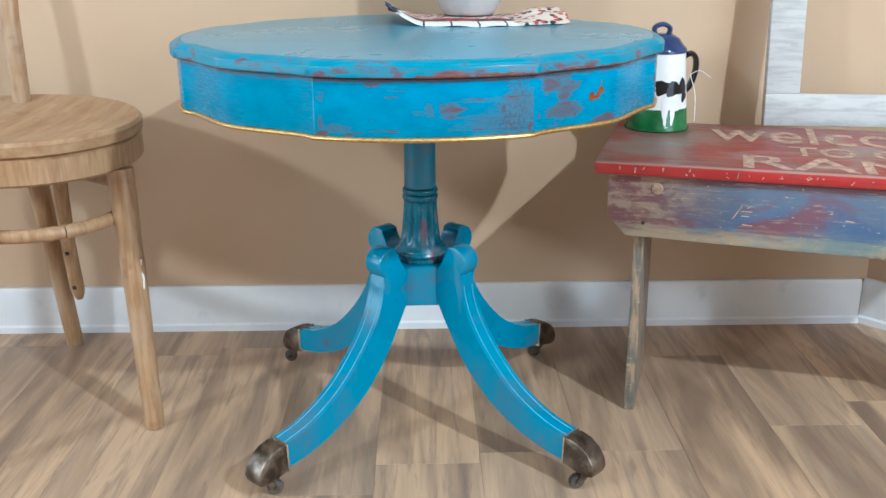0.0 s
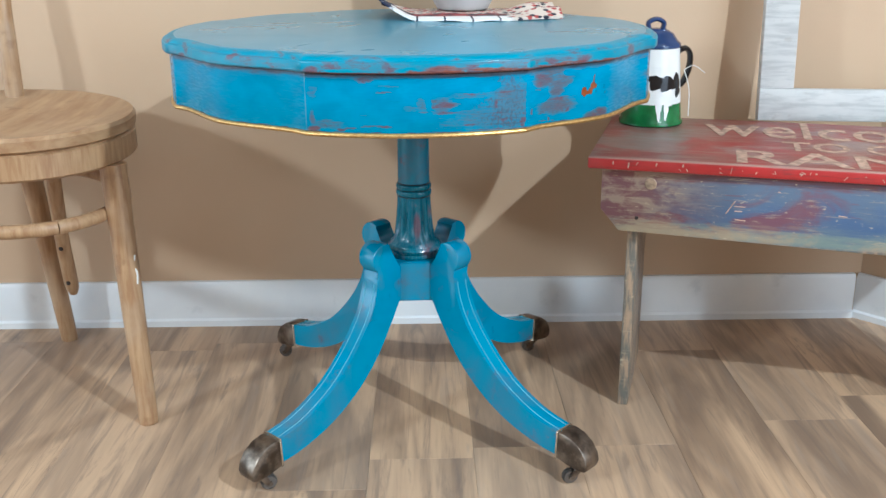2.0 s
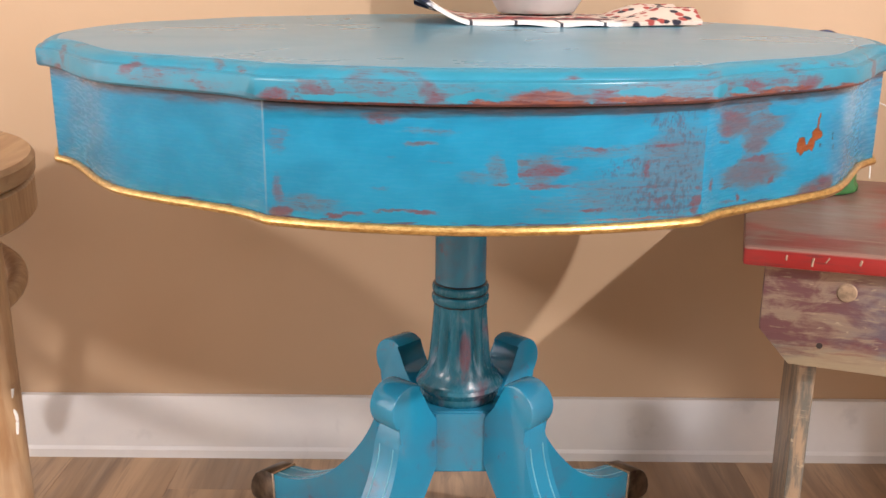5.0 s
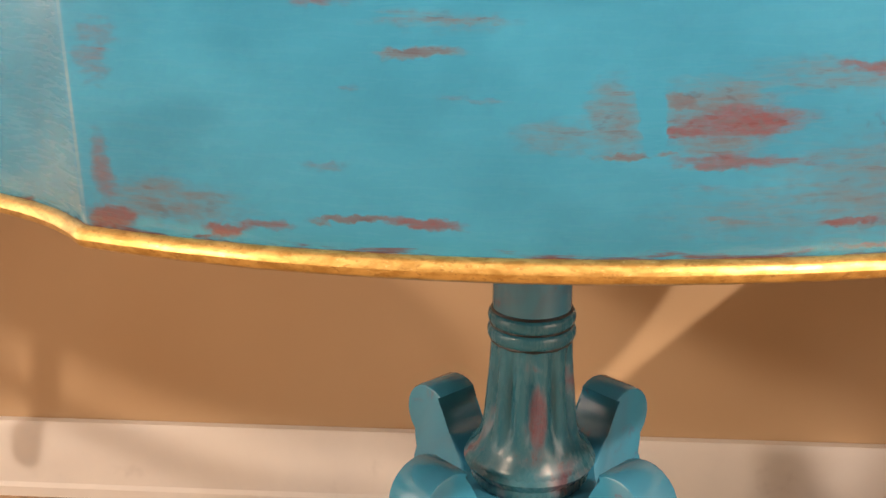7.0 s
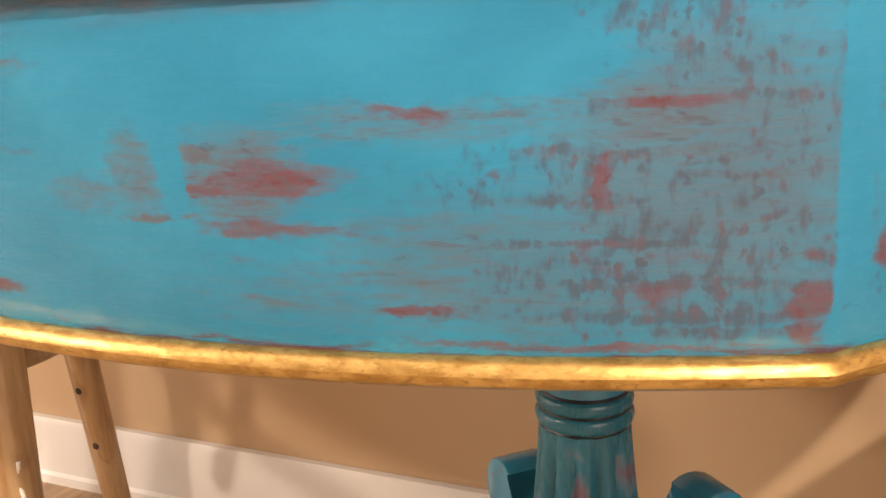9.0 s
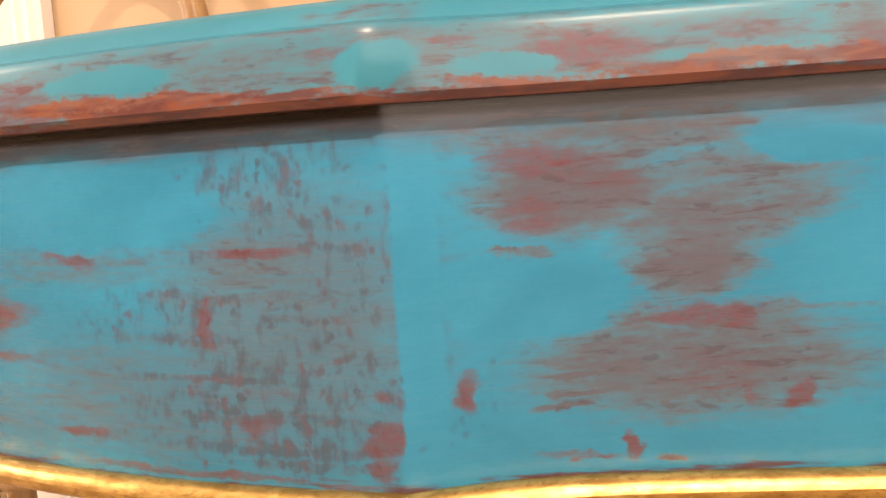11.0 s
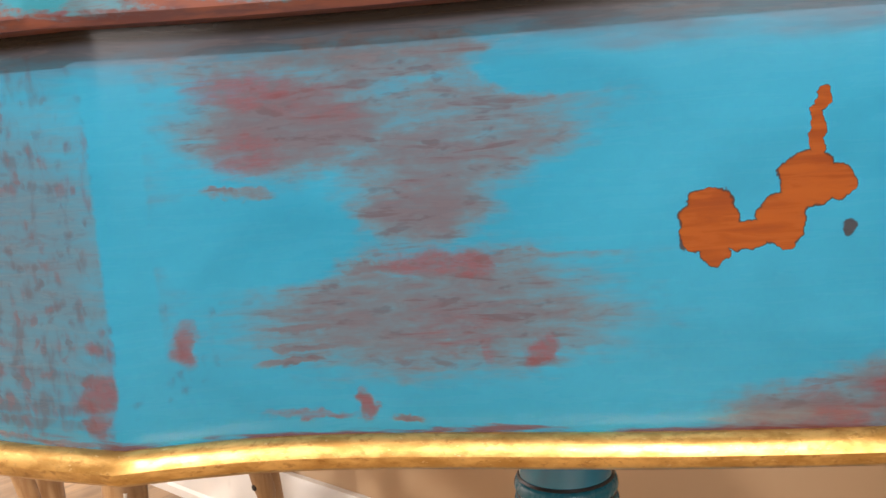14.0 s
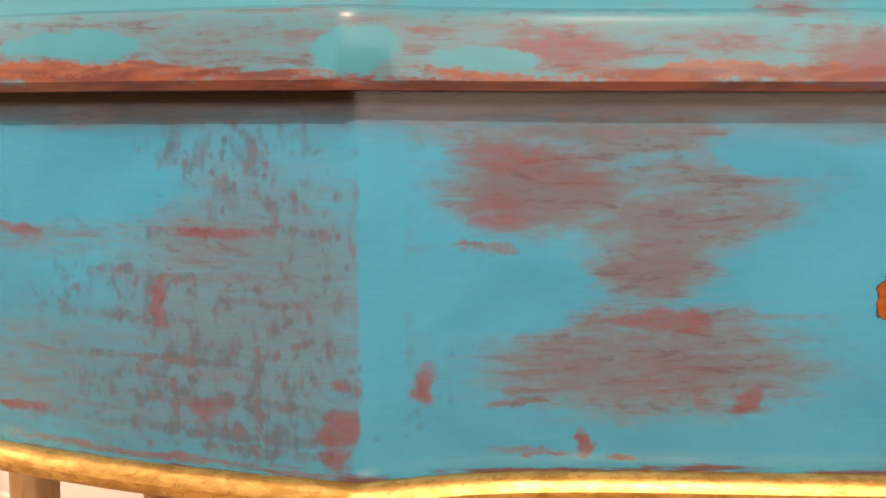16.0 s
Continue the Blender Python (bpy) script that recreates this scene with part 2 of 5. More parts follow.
EDGE_PATCHES = list(EDGE_RIM) + [(0.12, 0.008, 0.10, 0.007, "grey", 0.62), (-0.05, 0.008, 0.08, 0.007, "grey", 0.5)]
for k in range(22):
    EDGE_PATCHES.append((rnd.choice((rnd.uniform(-0.5, -0.16), rnd.uniform(0.26, 1.1))), rnd.uniform(0, 0.014), rnd.uniform(0.01, 0.04), rnd.uniform(0.002, 0.005), rnd.choice(("red", "grey", "grey")), rnd.uniform(0.3, 0.65)))


BLUE = (0.0, 0.258, 0.475)


GREY_RUB, MAUVE_RUB, RED_RUB = (0.092, 0.175, 0.232), (0.108, 0.090, 0.122), (0.172, 0.046, 0.066)


def worn_paint(name, uv=True, patches=(), wear=0.1, base=BLUE, flow="u", glaze=0.0, gloss=0.25, lip=False, spot=None, coat=0.45):
    """Brushed paint, rubbed back through grey to the old mauve and red coats; patches are u, v, half width, half height, kind, weight."""
    n = Nodes(name)
    if uv:
        src = n.node("ShaderNodeUVMap", uv_map="UVMap").outputs[0]
    else:
        src = n.node("ShaderNodeTexCoord").outputs["Object"]
    sep = n.node("ShaderNodeSeparateXYZ", {"Vector": src})

    def tex(scale, detail=5.0, rough=0.6, dist=0.0, loc=(0, 0, 0)):
        return n.noise(n.node("ShaderNodeMapping", {"Vector": src, "Scale": scale, "Location": loc}).outputs[0], 1.0, detail, rough, dist)

    hatch = None
    if flow == "u":
        streak, dab, brush = tex((60, 520, 1), 5, 0.62, 0.5), tex((150, 430, 1), 3, 0.55, 0.2, (7, 3, 0)), tex((50, 1500, 1), 4, 0.6)
        hatch = tex((330, 150, 1), 3, 0.55, 0.2, (2, 9, 0))
    elif flow == "z":
        streak, dab, brush = tex((300, 300, 50), 6), tex((250, 250, 120), 4), tex((900, 900, 60), 4)
    else:
        streak, dab, brush = tex((90, 90, 90), 6), tex((260, 260, 260), 4), tex((60, 700, 700), 4)
    grain, broad = tex((500, 700, 600), 4, 0.6), tex((26, 40, 26), 3, 0.5, 0.5)
    grey = n.math("MULTIPLY", n.ramp(broad, 0.45, 0.72), min(wear * 2.2, 1.0))
    red = n.math("MULTIPLY", n.ramp(broad, 0.54, 0.75), min(wear, 1.0))
    hatched = chip_field = wipe = bare = dent = rows = pale = None
    if patches:
        def wander(big, small):
            x = n.math("ADD", n.math("MULTIPLY_ADD", tex((65, 90, 1), 2, 0.5, 0, (1, 5, 0)), big, -big / 2), n.math("MULTIPLY_ADD", tex((300, 300, 1), 3), small, -small / 2))
            y = n.math("ADD", n.math("MULTIPLY_ADD", tex((55, 110, 1), 2, 0.5, 0, (8, 2, 0)), big * 0.55, -big * 0.275), n.math("MULTIPLY_ADD", tex((280, 340, 1), 3, 0.6, 0, (4, 4, 0)), small * 0.8, -small * 0.4))
            off = n.node("ShaderNodeCombineXYZ", {"X": x, "Y": y})
            return n.node("ShaderNodeVectorMath", {0: src, 1: off.outputs[0]}, operation="ADD").outputs[0]
        rag, sharp = wander(0.009, 0.0042), wander(0.0012, 0.0034)
    for u, v, a, b, kind, weight in patches:
        d = n.node("ShaderNodeVectorMath", {0: sharp if kind in ("chip", "dent") else rag, 1: (u, v, 0)}, operation="SUBTRACT").outputs[0]
        d = n.node("ShaderNodeVectorMath", {0: d, 1: (1 / a, 1 / b, 0)}, operation="MULTIPLY").outputs[0]
        d = n.node("ShaderNodeVectorMath", {0: d}, operation="LENGTH").outputs["Value"]
        if kind == "chip":
            g = n.math("SUBTRACT", 1.1, d)
            chip_field = g if chip_field is None else n.math("MAXIMUM", chip_field, g)
        elif kind == "row":
            g = n.math("MULTIPLY", n.ramp(d, 1.5, 0.4), weight)
            rows = g if rows is None else n.math("MAXIMUM", rows, g)
        elif kind == "hatch":
            g = n.math("MULTIPLY", n.ramp(d, 1.7, 0.3), weight)
            hatched = g if hatched is None else n.math("MAXIMUM", hatched, g)
        elif kind == "dent":
            g = n.math("MULTIPLY", n.ramp(d, 1.2, 0.8), weight)
            dent = g if dent is None else n.math("MAXIMUM", dent, g)
        elif kind == "bare":
            g = n.math("MULTIPLY", n.ramp(d, 1.35, 0.8), weight)
            bare = g if bare is None else n.math("MAXIMUM", bare, g)
        elif kind in ("strip", "pale"):
            off = n.node("ShaderNodeVectorMath", {0: src, 1: (u, v, 0)}, operation="SUBTRACT").outputs[0]
            off = n.node("ShaderNodeVectorMath", {0: off, 1: (1 / a, 0, 0)}, operation="MULTIPLY").outputs[0]
            g = n.math("MULTIPLY", n.ramp(n.node("ShaderNodeVectorMath", {0: off}, operation="LENGTH").outputs["Value"], 1.35, 0.85), weight)
            if kind == "strip":
                wipe = g if wipe is None else n.math("MAXIMUM", wipe, g)
            else:
                g = n.math("MULTIPLY", g, n.math("MULTIPLY_ADD", n.ramp(broad, 0.35, 0.6), 0.7, 0.3))
                pale = g if pale is None else n.math("MAXIMUM", pale, g)
        elif kind == "clean":
            g = n.math("MULTIPLY", n.ramp(d, 1.3, 0.75), weight)
            wipe = g if wipe is None else n.math("MAXIMUM", wipe, g)
        elif kind == "red":
            red = n.math("MAXIMUM", red, n.math("MULTIPLY", n.ramp(d, 1.9, 0.35), weight))
        else:
            grey = n.math("MAXIMUM", grey, n.math("MULTIPLY", n.ramp(d, 1.7, 0.35), weight))
    if spot:
        d = n.node("ShaderNodeVectorMath", {0: src, 1: spot[:3]}, operation="SUBTRACT").outputs[0]
        d = n.node("ShaderNodeVectorMath", {0: d, 1: tuple(1 / x for x in spot[3:])}, operation="MULTIPLY").outputs[0]
        red = n.math("MAXIMUM", red, n.ramp(n.node("ShaderNodeVectorMath", {0: d}, operation="LENGTH").outputs["Value"], 1.5, 0.5))
    if wipe is not None:
        keep = n.math("SUBTRACT", 1.0, wipe)
        red, grey = n.math("MULTIPLY", red, keep), n.math("MULTIPLY", grey, keep)
        if hatched is not None:
            hatched = n.math("MULTIPLY", hatched, keep)
    # rubbing breaks up along the brush strokes
    rub = n.math("ADD", n.math("MULTIPLY_ADD", streak, 1.15, -0.575), n.math("MULTIPLY_ADD", grain, 0.36, -0.18))
    if flow == "u":
        rub = n.math("ADD", rub, n.math("MULTIPLY_ADD", tex((210, 760, 1), 4, 0.6, 0.4, (9, 6, 0)), 0.9, -0.45))
    grey = n.math("MAXIMUM", grey, n.math("MULTIPLY", red, 0.75))
    if hatched is not None:
        rub = n.math("MULTIPLY", rub, n.math("MULTIPLY_ADD", hatched, -0.5, 1.0))
    thin = n.math("ADD", grey, n.math("MULTIPLY", rub, 0.55))
    tone = n.mix(n.ramp(broad, 0.3, 0.7), tuple(0.88 * x for x in base), (base[0] + 0.004, base[1] * 1.08, base[2] * 1.05))
    tone = n.mix(n.math("MULTIPLY", n.ramp(brush, 0.5, 0.7), 0.02), tone, tuple(0.7 * x for x in base))
    c = n.mix(n.math("MULTIPLY", n.ramp(thin, 0.21, 0.80), 0.80 if hatched is None else n.math("MULTIPLY_ADD", hatched, -0.22, 0.80)), tone, GREY_RUB)
    worn = n.math("MULTIPLY", n.ramp(n.math("ADD", grey, n.math("MULTIPLY", rub, 0.65)), 0.44, 1.06), 0.80)
    if hatched is not None:
        worn = n.math("MULTIPLY", worn, n.math("MULTIPLY_ADD", hatched, -0.85, 1.0))
    c = n.mix(worn, c, MAUVE_RUB)
    redmask = n.ramp(n.math("ADD", red, n.math("MULTIPLY", rub, 0.62)), 0.34, 1.10)
    c = n.mix(n.math("MULTIPLY", redmask, 0.66), c, n.mix(n.ramp(grain, 0.4, 0.7), RED_RUB, MAUVE_RUB))
    # dark strokes left in the hollows of the grain
    lines = n.math("MULTIPLY", n.ramp(n.math("MAXIMUM", dab, streak), 0.58, 0.67), n.ramp(grey, 0.20, 0.75))
    tint = n.ramp(broad, 0.46, 0.60)
    if hatched is not None and hatch is not None:
        # separate soft dabs of the brush tip, denser along loose rows
        wob = n.node("ShaderNodeCombineXYZ", {"X": n.math("MULTIPLY", tex((300, 300, 1), 3), 0.0038), "Y": n.math("MULTIPLY", tex((280, 340, 1), 3, 0.6, 0, (3, 8, 0)), 0.0036)})
        at = n.node("ShaderNodeVectorMath", {0: src, 1: wob.outputs[0]}, operation="ADD").outputs[0]
        cell = n.node("ShaderNodeTexVoronoi", {"Vector": n.node("ShaderNodeMapping", {"Vector": at, "Scale": (540, 430, 0)}).outputs[0], "Scale": 1.0, "Randomness": 0.85})
        pick = n.node("ShaderNodeSeparateXYZ", {"Vector": cell.outputs["Color"]}).outputs
        if rows is None:
            rows = 0.0
        dense = n.math("ADD", n.math("MULTIPLY_ADD", hatched, 0.36, -0.30), n.math("MULTIPLY", rows, 0.24))
        tip = n.math("ADD", n.math("MULTIPLY_ADD", pick[0], 0.75, -0.36), n.math("SUBTRACT", dense, n.math("MULTIPLY", cell.outputs["Distance"], 0.62)))
        tip = n.math("ADD", tip, n.math("MULTIPLY_ADD", tex((500, 420, 1), 4, 0.65, 0.3), 0.5, -0.25))
        dash = n.math("ADD", n.math("MULTIPLY_ADD", hatch, 1.5, -0.84), dense)
        mark = n.math("MAXIMUM", tip, dash)
        here = n.math("MAXIMUM", n.ramp(hatched, 0.02, 0.3), n.ramp(rows, 0.05, 0.4))
        lines = n.math("MAXIMUM", n.math("MULTIPLY", n.math("MULTIPLY", lines, 0.75), n.math("MULTIPLY_ADD", hatched, -0.8, 1.0)), n.math("MULTIPLY", n.ramp(mark, -0.20, 0.20), here))
        tint = n.math("MAXIMUM", n.math("MULTIPLY", n.ramp(pick[1], 0.62, 0.78), here), n.math("MULTIPLY", n.ramp(red, 0.3, 0.8), 0.9))
    c = n.mix(n.math("MULTIPLY", lines, 0.60), c, n.mix(tint, (0.066, 0.058, 0.082), (0.125, 0.044, 0.052)))
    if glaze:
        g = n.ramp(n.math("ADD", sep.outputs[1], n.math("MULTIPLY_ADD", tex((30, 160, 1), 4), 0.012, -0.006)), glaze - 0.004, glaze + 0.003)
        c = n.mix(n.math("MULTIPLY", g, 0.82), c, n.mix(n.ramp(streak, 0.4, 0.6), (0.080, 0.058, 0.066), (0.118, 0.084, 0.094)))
        # above the glaze, the moulding's shade is painted in as a black strip
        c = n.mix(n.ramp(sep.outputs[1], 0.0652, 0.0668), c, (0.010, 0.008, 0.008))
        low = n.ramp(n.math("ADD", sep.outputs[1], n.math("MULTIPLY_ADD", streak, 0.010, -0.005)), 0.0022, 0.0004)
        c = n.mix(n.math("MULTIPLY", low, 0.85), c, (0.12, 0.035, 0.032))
    # pale arris line, part rubbed edge, part highlight put into the colour
    if pale is not None:
        c = n.mix(pale, c, (0.36, 0.46, 0.47))
    if dent is not None:
        c = n.mix(dent, c, (0.035, 0.045, 0.062))
    if bare is not None:
        c = n.mix(n.math("MULTIPLY", bare, 0.9), c, n.mix(n.ramp(streak, 0.40, 0.62), (0.25, 0.078, 0.036), (0.15, 0.044, 0.034)))
    if lip:
        g = n.ramp(n.math("ADD", sep.outputs[1], n.math("ADD", n.math("MULTIPLY_ADD", tex((26, 120, 1), 4, 0.6, 0.4), 0.018, -0.009), n.math("MULTIPLY_ADD", grain, 0.004, -0.002))), 0.0034, 0.0016)
        held = n.math("MULTIPLY", n.ramp(sep.outputs[0], -0.135, -0.10), n.ramp(sep.outputs[0], 0.34, 0.28))
        c = n.mix(n.math("MULTIPLY", n.math("MULTIPLY", g, n.math("MULTIPLY_ADD", held, 0.75, 0.25)), 0.92), c, n.mix(n.ramp(tex((60, 260, 1), 4), 0.42, 0.58), (0.215, 0.068, 0.042), (0.12, 0.042, 0.040)))
    bump_in = n.math("ADD", n.math("MULTIPLY", streak, 0.5), n.math("MULTIPLY", brush, 0.5))
    if chip_field is not None:
        rim = n.ramp(chip_field, -0.01, 0.05)
        c = n.mix(rim, c, (0.035, 0.02, 0.018))
        wood = n.mix(n.ramp(n.math("MULTIPLY_ADD", streak, 0.6, n.math("MULTIPLY", broad, 0.4)), 0.38, 0.62), (0.19, 0.042, 0.010), (0.285, 0.074, 0.014))
        inside = n.ramp(chip_field, 0.05, 0.12)
        c = n.mix(inside, c, wood)
        bump_in = n.math("SUBTRACT", bump_in, n.math("MULTIPLY", rim, 1.8))
    n.bump(bump_in, 0.005, 0.0006)
    return n.set(colour=c, rough=n.math("MULTIPLY_ADD", streak, 0.16, gloss - 0.06), spec=0.1 if uv else 0.35, coat=coat if uv else 0.04, coat_rough=0.22)


def soft_paint(name, base, rubbed, rough, amount=1.0):
    """Smooth brushed paint, cloudy where it was rubbed, with a few dull scuffs."""
    n = Nodes(name)
    v = n.coord("Object")
    cloud, mid, fine = n.noise(v, 9, 4, 0.55, 0.8), n.noise(v, 38, 5, 0.6, 0.6), n.noise(v, 260, 3)
    c = n.mix(n.math("MULTIPLY", n.ramp(cloud, 0.38, 0.68), amount), base, tuple(0.5 * (p + q) for p, q in zip(base, rubbed)))
    c = n.mix(n.math("MULTIPLY", n.ramp(n.math("MULTIPLY_ADD", cloud, 0.5, n.math("MULTIPLY", mid, 0.5)), 0.53, 0.64), 0.7 * amount), c, rubbed)
    c = n.mix(n.math("MULTIPLY", n.math("MULTIPLY", n.ramp(mid, 0.60, 0.70), n.ramp(fine, 0.45, 0.6)), max(0.0, 0.6 * amount - 0.1)), c, (0.11, 0.055, 0.075))
    n.bump(fine, 0.004, 0.0005)
    return n.set(colour=c, rough=n.math("MULTIPLY_ADD", cloud, 0.16, rough - 0.06), spec=0.5, coat=0.15, coat_rough=0.1)


def wall_paint():
    n = Nodes("tan_wall_paint")
    v = n.coord("Object")
    a = n.noise(v, 2.2, 4)
    c = n.mix(n.ramp(a, 0.3, 0.7), (0.520, 0.370, 0.236), (0.560, 0.402, 0.260))
    n.bump(n.noise(v, 240, 3), 0.18, 0.0006)
    return n.set(colour=c, rough=0.62)


def trim_paint():
    n = Nodes("white_trim_paint")
    v = n.coord("Object")
    a = n.noise(v, 6, 5)
    c = n.mix(n.ramp(a, 0.35, 0.7), (0.74, 0.76, 0.77), (0.82, 0.83, 0.82))
    c = n.mix(n.math("MULTIPLY", n.ramp(n.noise(v, 17, 4), 0.6, 0.75), 0.35), c, (0.5, 0.52, 0.53))
    n.bump(n.noise(v, 120, 3), 0.1, 0.0005)
    return n.set(colour=c, rough=0.42)


def plank_wood():
    """Weathered laminate boards, each a little different."""
    n = Nodes("weathered_oak_laminate")
    info = n.node("ShaderNodeObjectInfo").outputs["Random"]
    tc = n.node("ShaderNodeTexCoord").outputs["Object"]
    shift = n.node("ShaderNodeCombineXYZ", {"X": n.math("MULTIPLY", info, 37.0), "Y": n.math("MULTIPLY", info, 91.0), "Z": n.math("MULTIPLY", info, 17.0)})
    v = n.node("ShaderNodeVectorMath", {0: tc, 1: shift.outputs[0]}, operation="ADD").outputs[0]

    def tex(scale, detail, rough=0.6, dist=0.0):
        return n.noise(n.node("ShaderNodeMapping", {"Vector": v, "Scale": scale}).outputs[0], 1.0, detail, rough, dist)

    grain, fine, cloud, knots = tex((75, 4, 1), 6, 0.62, 1.0), tex((300, 10, 1), 5), tex((13, 1.3, 1), 4, 0.58, 0.9), tex((26, 2.6, 1), 5, 0.62, 1.6)
    c = n.mix(n.ramp(cloud, 0.30, 0.68), (0.215, 0.140, 0.088), (0.575, 0.383, 0.226))
    c = n.mix(n.math("MULTIPLY", n.ramp(knots, 0.55, 0.72), 0.7), c, (0.155, 0.110, 0.082))
    c = n.mix(n.math("MULTIPLY", n.ramp(knots, 0.44, 0.32), 0.30), c, (0.30, 0.240, 0.190))
    c = n.mix(n.math("MULTIPLY", n.ramp(grain, 0.52, 0.70), 0.5), c, (0.165, 0.115, 0.085))
    c = n.mix(n.math("MULTIPLY", n.ramp(fine, 0.55, 0.75), 0.25), c, (0.15, 0.115, 0.09))
    c = n.mix(n.math("MULTIPLY", info, 0.22), c, (0.42, 0.335, 0.255))
    n.bump(n.math("ADD", grain, fine), 0.08, 0.0005)
    return n.set(colour=c, rough=n.math("MULTIPLY_ADD", fine, 0.15, 0.36))


def chair_wood(name, run=(55, 55, 6)):
    n = Nodes(name)
    v = n.coord("Object", (1, 1, 1))
    g = n.noise(n.node("ShaderNodeMapping", {"Vector": v, "Scale": run}).outputs[0], 2.0, 6, 0.6, 0.4)
    b = n.noise(v, 9, 4)
    c = n.mix(n.ramp(g, 0.3, 0.7), (0.30, 0.165, 0.078), (0.44, 0.285, 0.150))
    c = n.mix(n.math("MULTIPLY", n.ramp(b, 0.5, 0.7), 0.5), c, (0.46, 0.34, 0.22))
    c = n.mix(n.math("MULTIPLY", n.ramp(n.noise(v, 26, 5), 0.6, 0.72), 0.4), c, (0.17, 0.085, 0.04))
    n.bump(g, 0.2, 0.0006)
    return n.set(colour=c, rough=n.math("MULTIPLY_ADD", b, 0.3, 0.25))


def bench_paint(name, top):
    """Old barn paint in several colours, rubbed through to bare wood."""
    n = Nodes(name)
    v = n.coord("Object")
    s = n.noise(n.node("ShaderNodeMapping", {"Vector": v, "Scale": (4, 30, 40)}).outputs[0], 3.0, 7, 0.65, 0.3)
    s2 = n.noise(n.node("ShaderNodeMapping", {"Vector": v, "Scale": (9, 70, 90), "Location": (3, 1, 7)}).outputs[0], 3.0, 6, 0.65)
    b = n.noise(v, 7, 4, 0.6, 0.6)
    if top:
        c = n.mix(n.ramp(b, 0.35, 0.62), (0.31, 0.036, 0.034), (0.21, 0.060, 0.050))
        c = n.mix(n.math("MULTIPLY", n.ramp(s, 0.50, 0.66), 0.5), c, (0.30, 0.22, 0.18))
        c = n.mix(n.math("MULTIPLY", n.ramp(s2, 0.6, 0.7), 0.5), c, (0.10, 0.05, 0.05))
        c = n.mix(n.math("MULTIPLY", n.ramp(n.noise(v, 9, 4), 0.50, 0.68), 0.6), c, (0.27, 0.26, 0.24))
        pos = n.node("ShaderNodeSeparateXYZ", {"Vector": v}).outputs
        fade = n.math("MULTIPLY", n.ramp(n.math("MULTIPLY_ADD", b, 0.22, pos[0]), 0.36, 0.20), n.ramp(n.noise(v, 11, 3, 0.5, 0.4), 0.40, 0.58))
        c = n.mix(n.math("MULTIPLY", fade, 0.6), c, (0.215, 0.205, 0.175))
        arris = n.math("MULTIPLY", n.ramp(n.math("MULTIPLY_ADD", s2, 0.004, pos[1]), 0.0085, 0.0055), n.ramp(pos[2], 0.4165, 0.4185))
        front = n.ramp(n.math("MULTIPLY_ADD", s2, 0.006, n.node("ShaderNodeSeparateXYZ", {"Vector": v}).outputs[1]), 0.010, 0.004)
        c = n.mix(n.math("MULTIPLY", front, 0.9), c, n.mix(n.ramp(s2, 0.52, 0.66), (0.40, 0.018, 0.018), (0.22, 0.026, 0.026)))
        c = n.mix(n.math("MULTIPLY", arris, 0.7), c, (0.36, 0.27, 0.22))
    else:
        x = n.node("ShaderNodeSeparateXYZ", {"Vector": v}).outputs
        veil = n.noise(n.node("ShaderNodeMapping", {"Vector": v, "Scale": (7, 7, 16), "Location": (2, 0, 4)}).outputs[0], 1.0, 5, 0.6, 0.7)
        c = n.mix(n.ramp(b, 0.38, 0.62), (0.068, 0.118, 0.225), (0.110, 0.150, 0.215))
        c = n.mix(n.math("MULTIPLY", n.ramp(veil, 0.48, 0.60), 0.78), c, (0.185, 0.058, 0.066))
        # dark old red under the board, bare flaking wood towards the end, a greenish worn lower edge
        c = n.mix(n.math("MULTIPLY", n.ramp(n.math("MULTIPLY_ADD", s, 0.03, x[2]), 0.398, 0.412), 0.8), c, (0.150, 0.048, 0.050))
        end = n.ramp(n.math("MULTIPLY_ADD", veil, 0.20, x[0]), 0.31, 0.15)
        blot = n.noise(n.node("ShaderNodeMapping", {"Vector": v, "Scale": (22, 30, 44), "Location": (5, 2, 1)}).outputs[0], 1.0, 6, 0.68, 0.5)
        c = n.mix(n.math("MULTIPLY", end, 0.85), c, n.mix(n.ramp(n.math("MULTIPLY_ADD", blot, 0.7, n.math("MULTIPLY", s, 0.3)), 0.43, 0.57), (0.175, 0.060, 0.050), (0.34, 0.235, 0.150)))
        c = n.mix(n.math("MULTIPLY", n.math("MULTIPLY", n.ramp(n.math("MULTIPLY_ADD", s, -0.05, x[2]), 0.306, 0.282), n.ramp(x[2], 0.290, 0.306)), 0.8), c, n.mix(n.ramp(veil, 0.45, 0.6), (0.21, 0.27, 0.225), (0.40, 0.34, 0.22)))
        low = n.ramp(x[2], 0.302, 0.296)
        c = n.mix(low, c, n.mix(n.ramp(n.noise(n.node("ShaderNodeMapping", {"Vector": v, "Scale": (60, 60, 9)}).outputs[0], 2.0, 5, 0.6), 0.4, 0.6), (0.36, 0.255, 0.165), (0.13, 0.125, 0.105)))
        c = n.mix(n.math("MULTIPLY", n.ramp(s2, 0.58, 0.66), 0.5), c, (0.42, 0.34, 0.23))
        flake = n.noise(n.node("ShaderNodeMapping", {"Vector": v, "Scale": (55, 90, 150), "Location": (1, 6, 3)}).outputs[0], 1.0, 4, 0.6, 0.2)
        c = n.mix(n.math("MULTIPLY", n.math("MULTIPLY", n.ramp(flake, 0.62, 0.68), n.ramp(blot, 0.42, 0.55)), 0.8), c, (0.52, 0.44, 0.30))
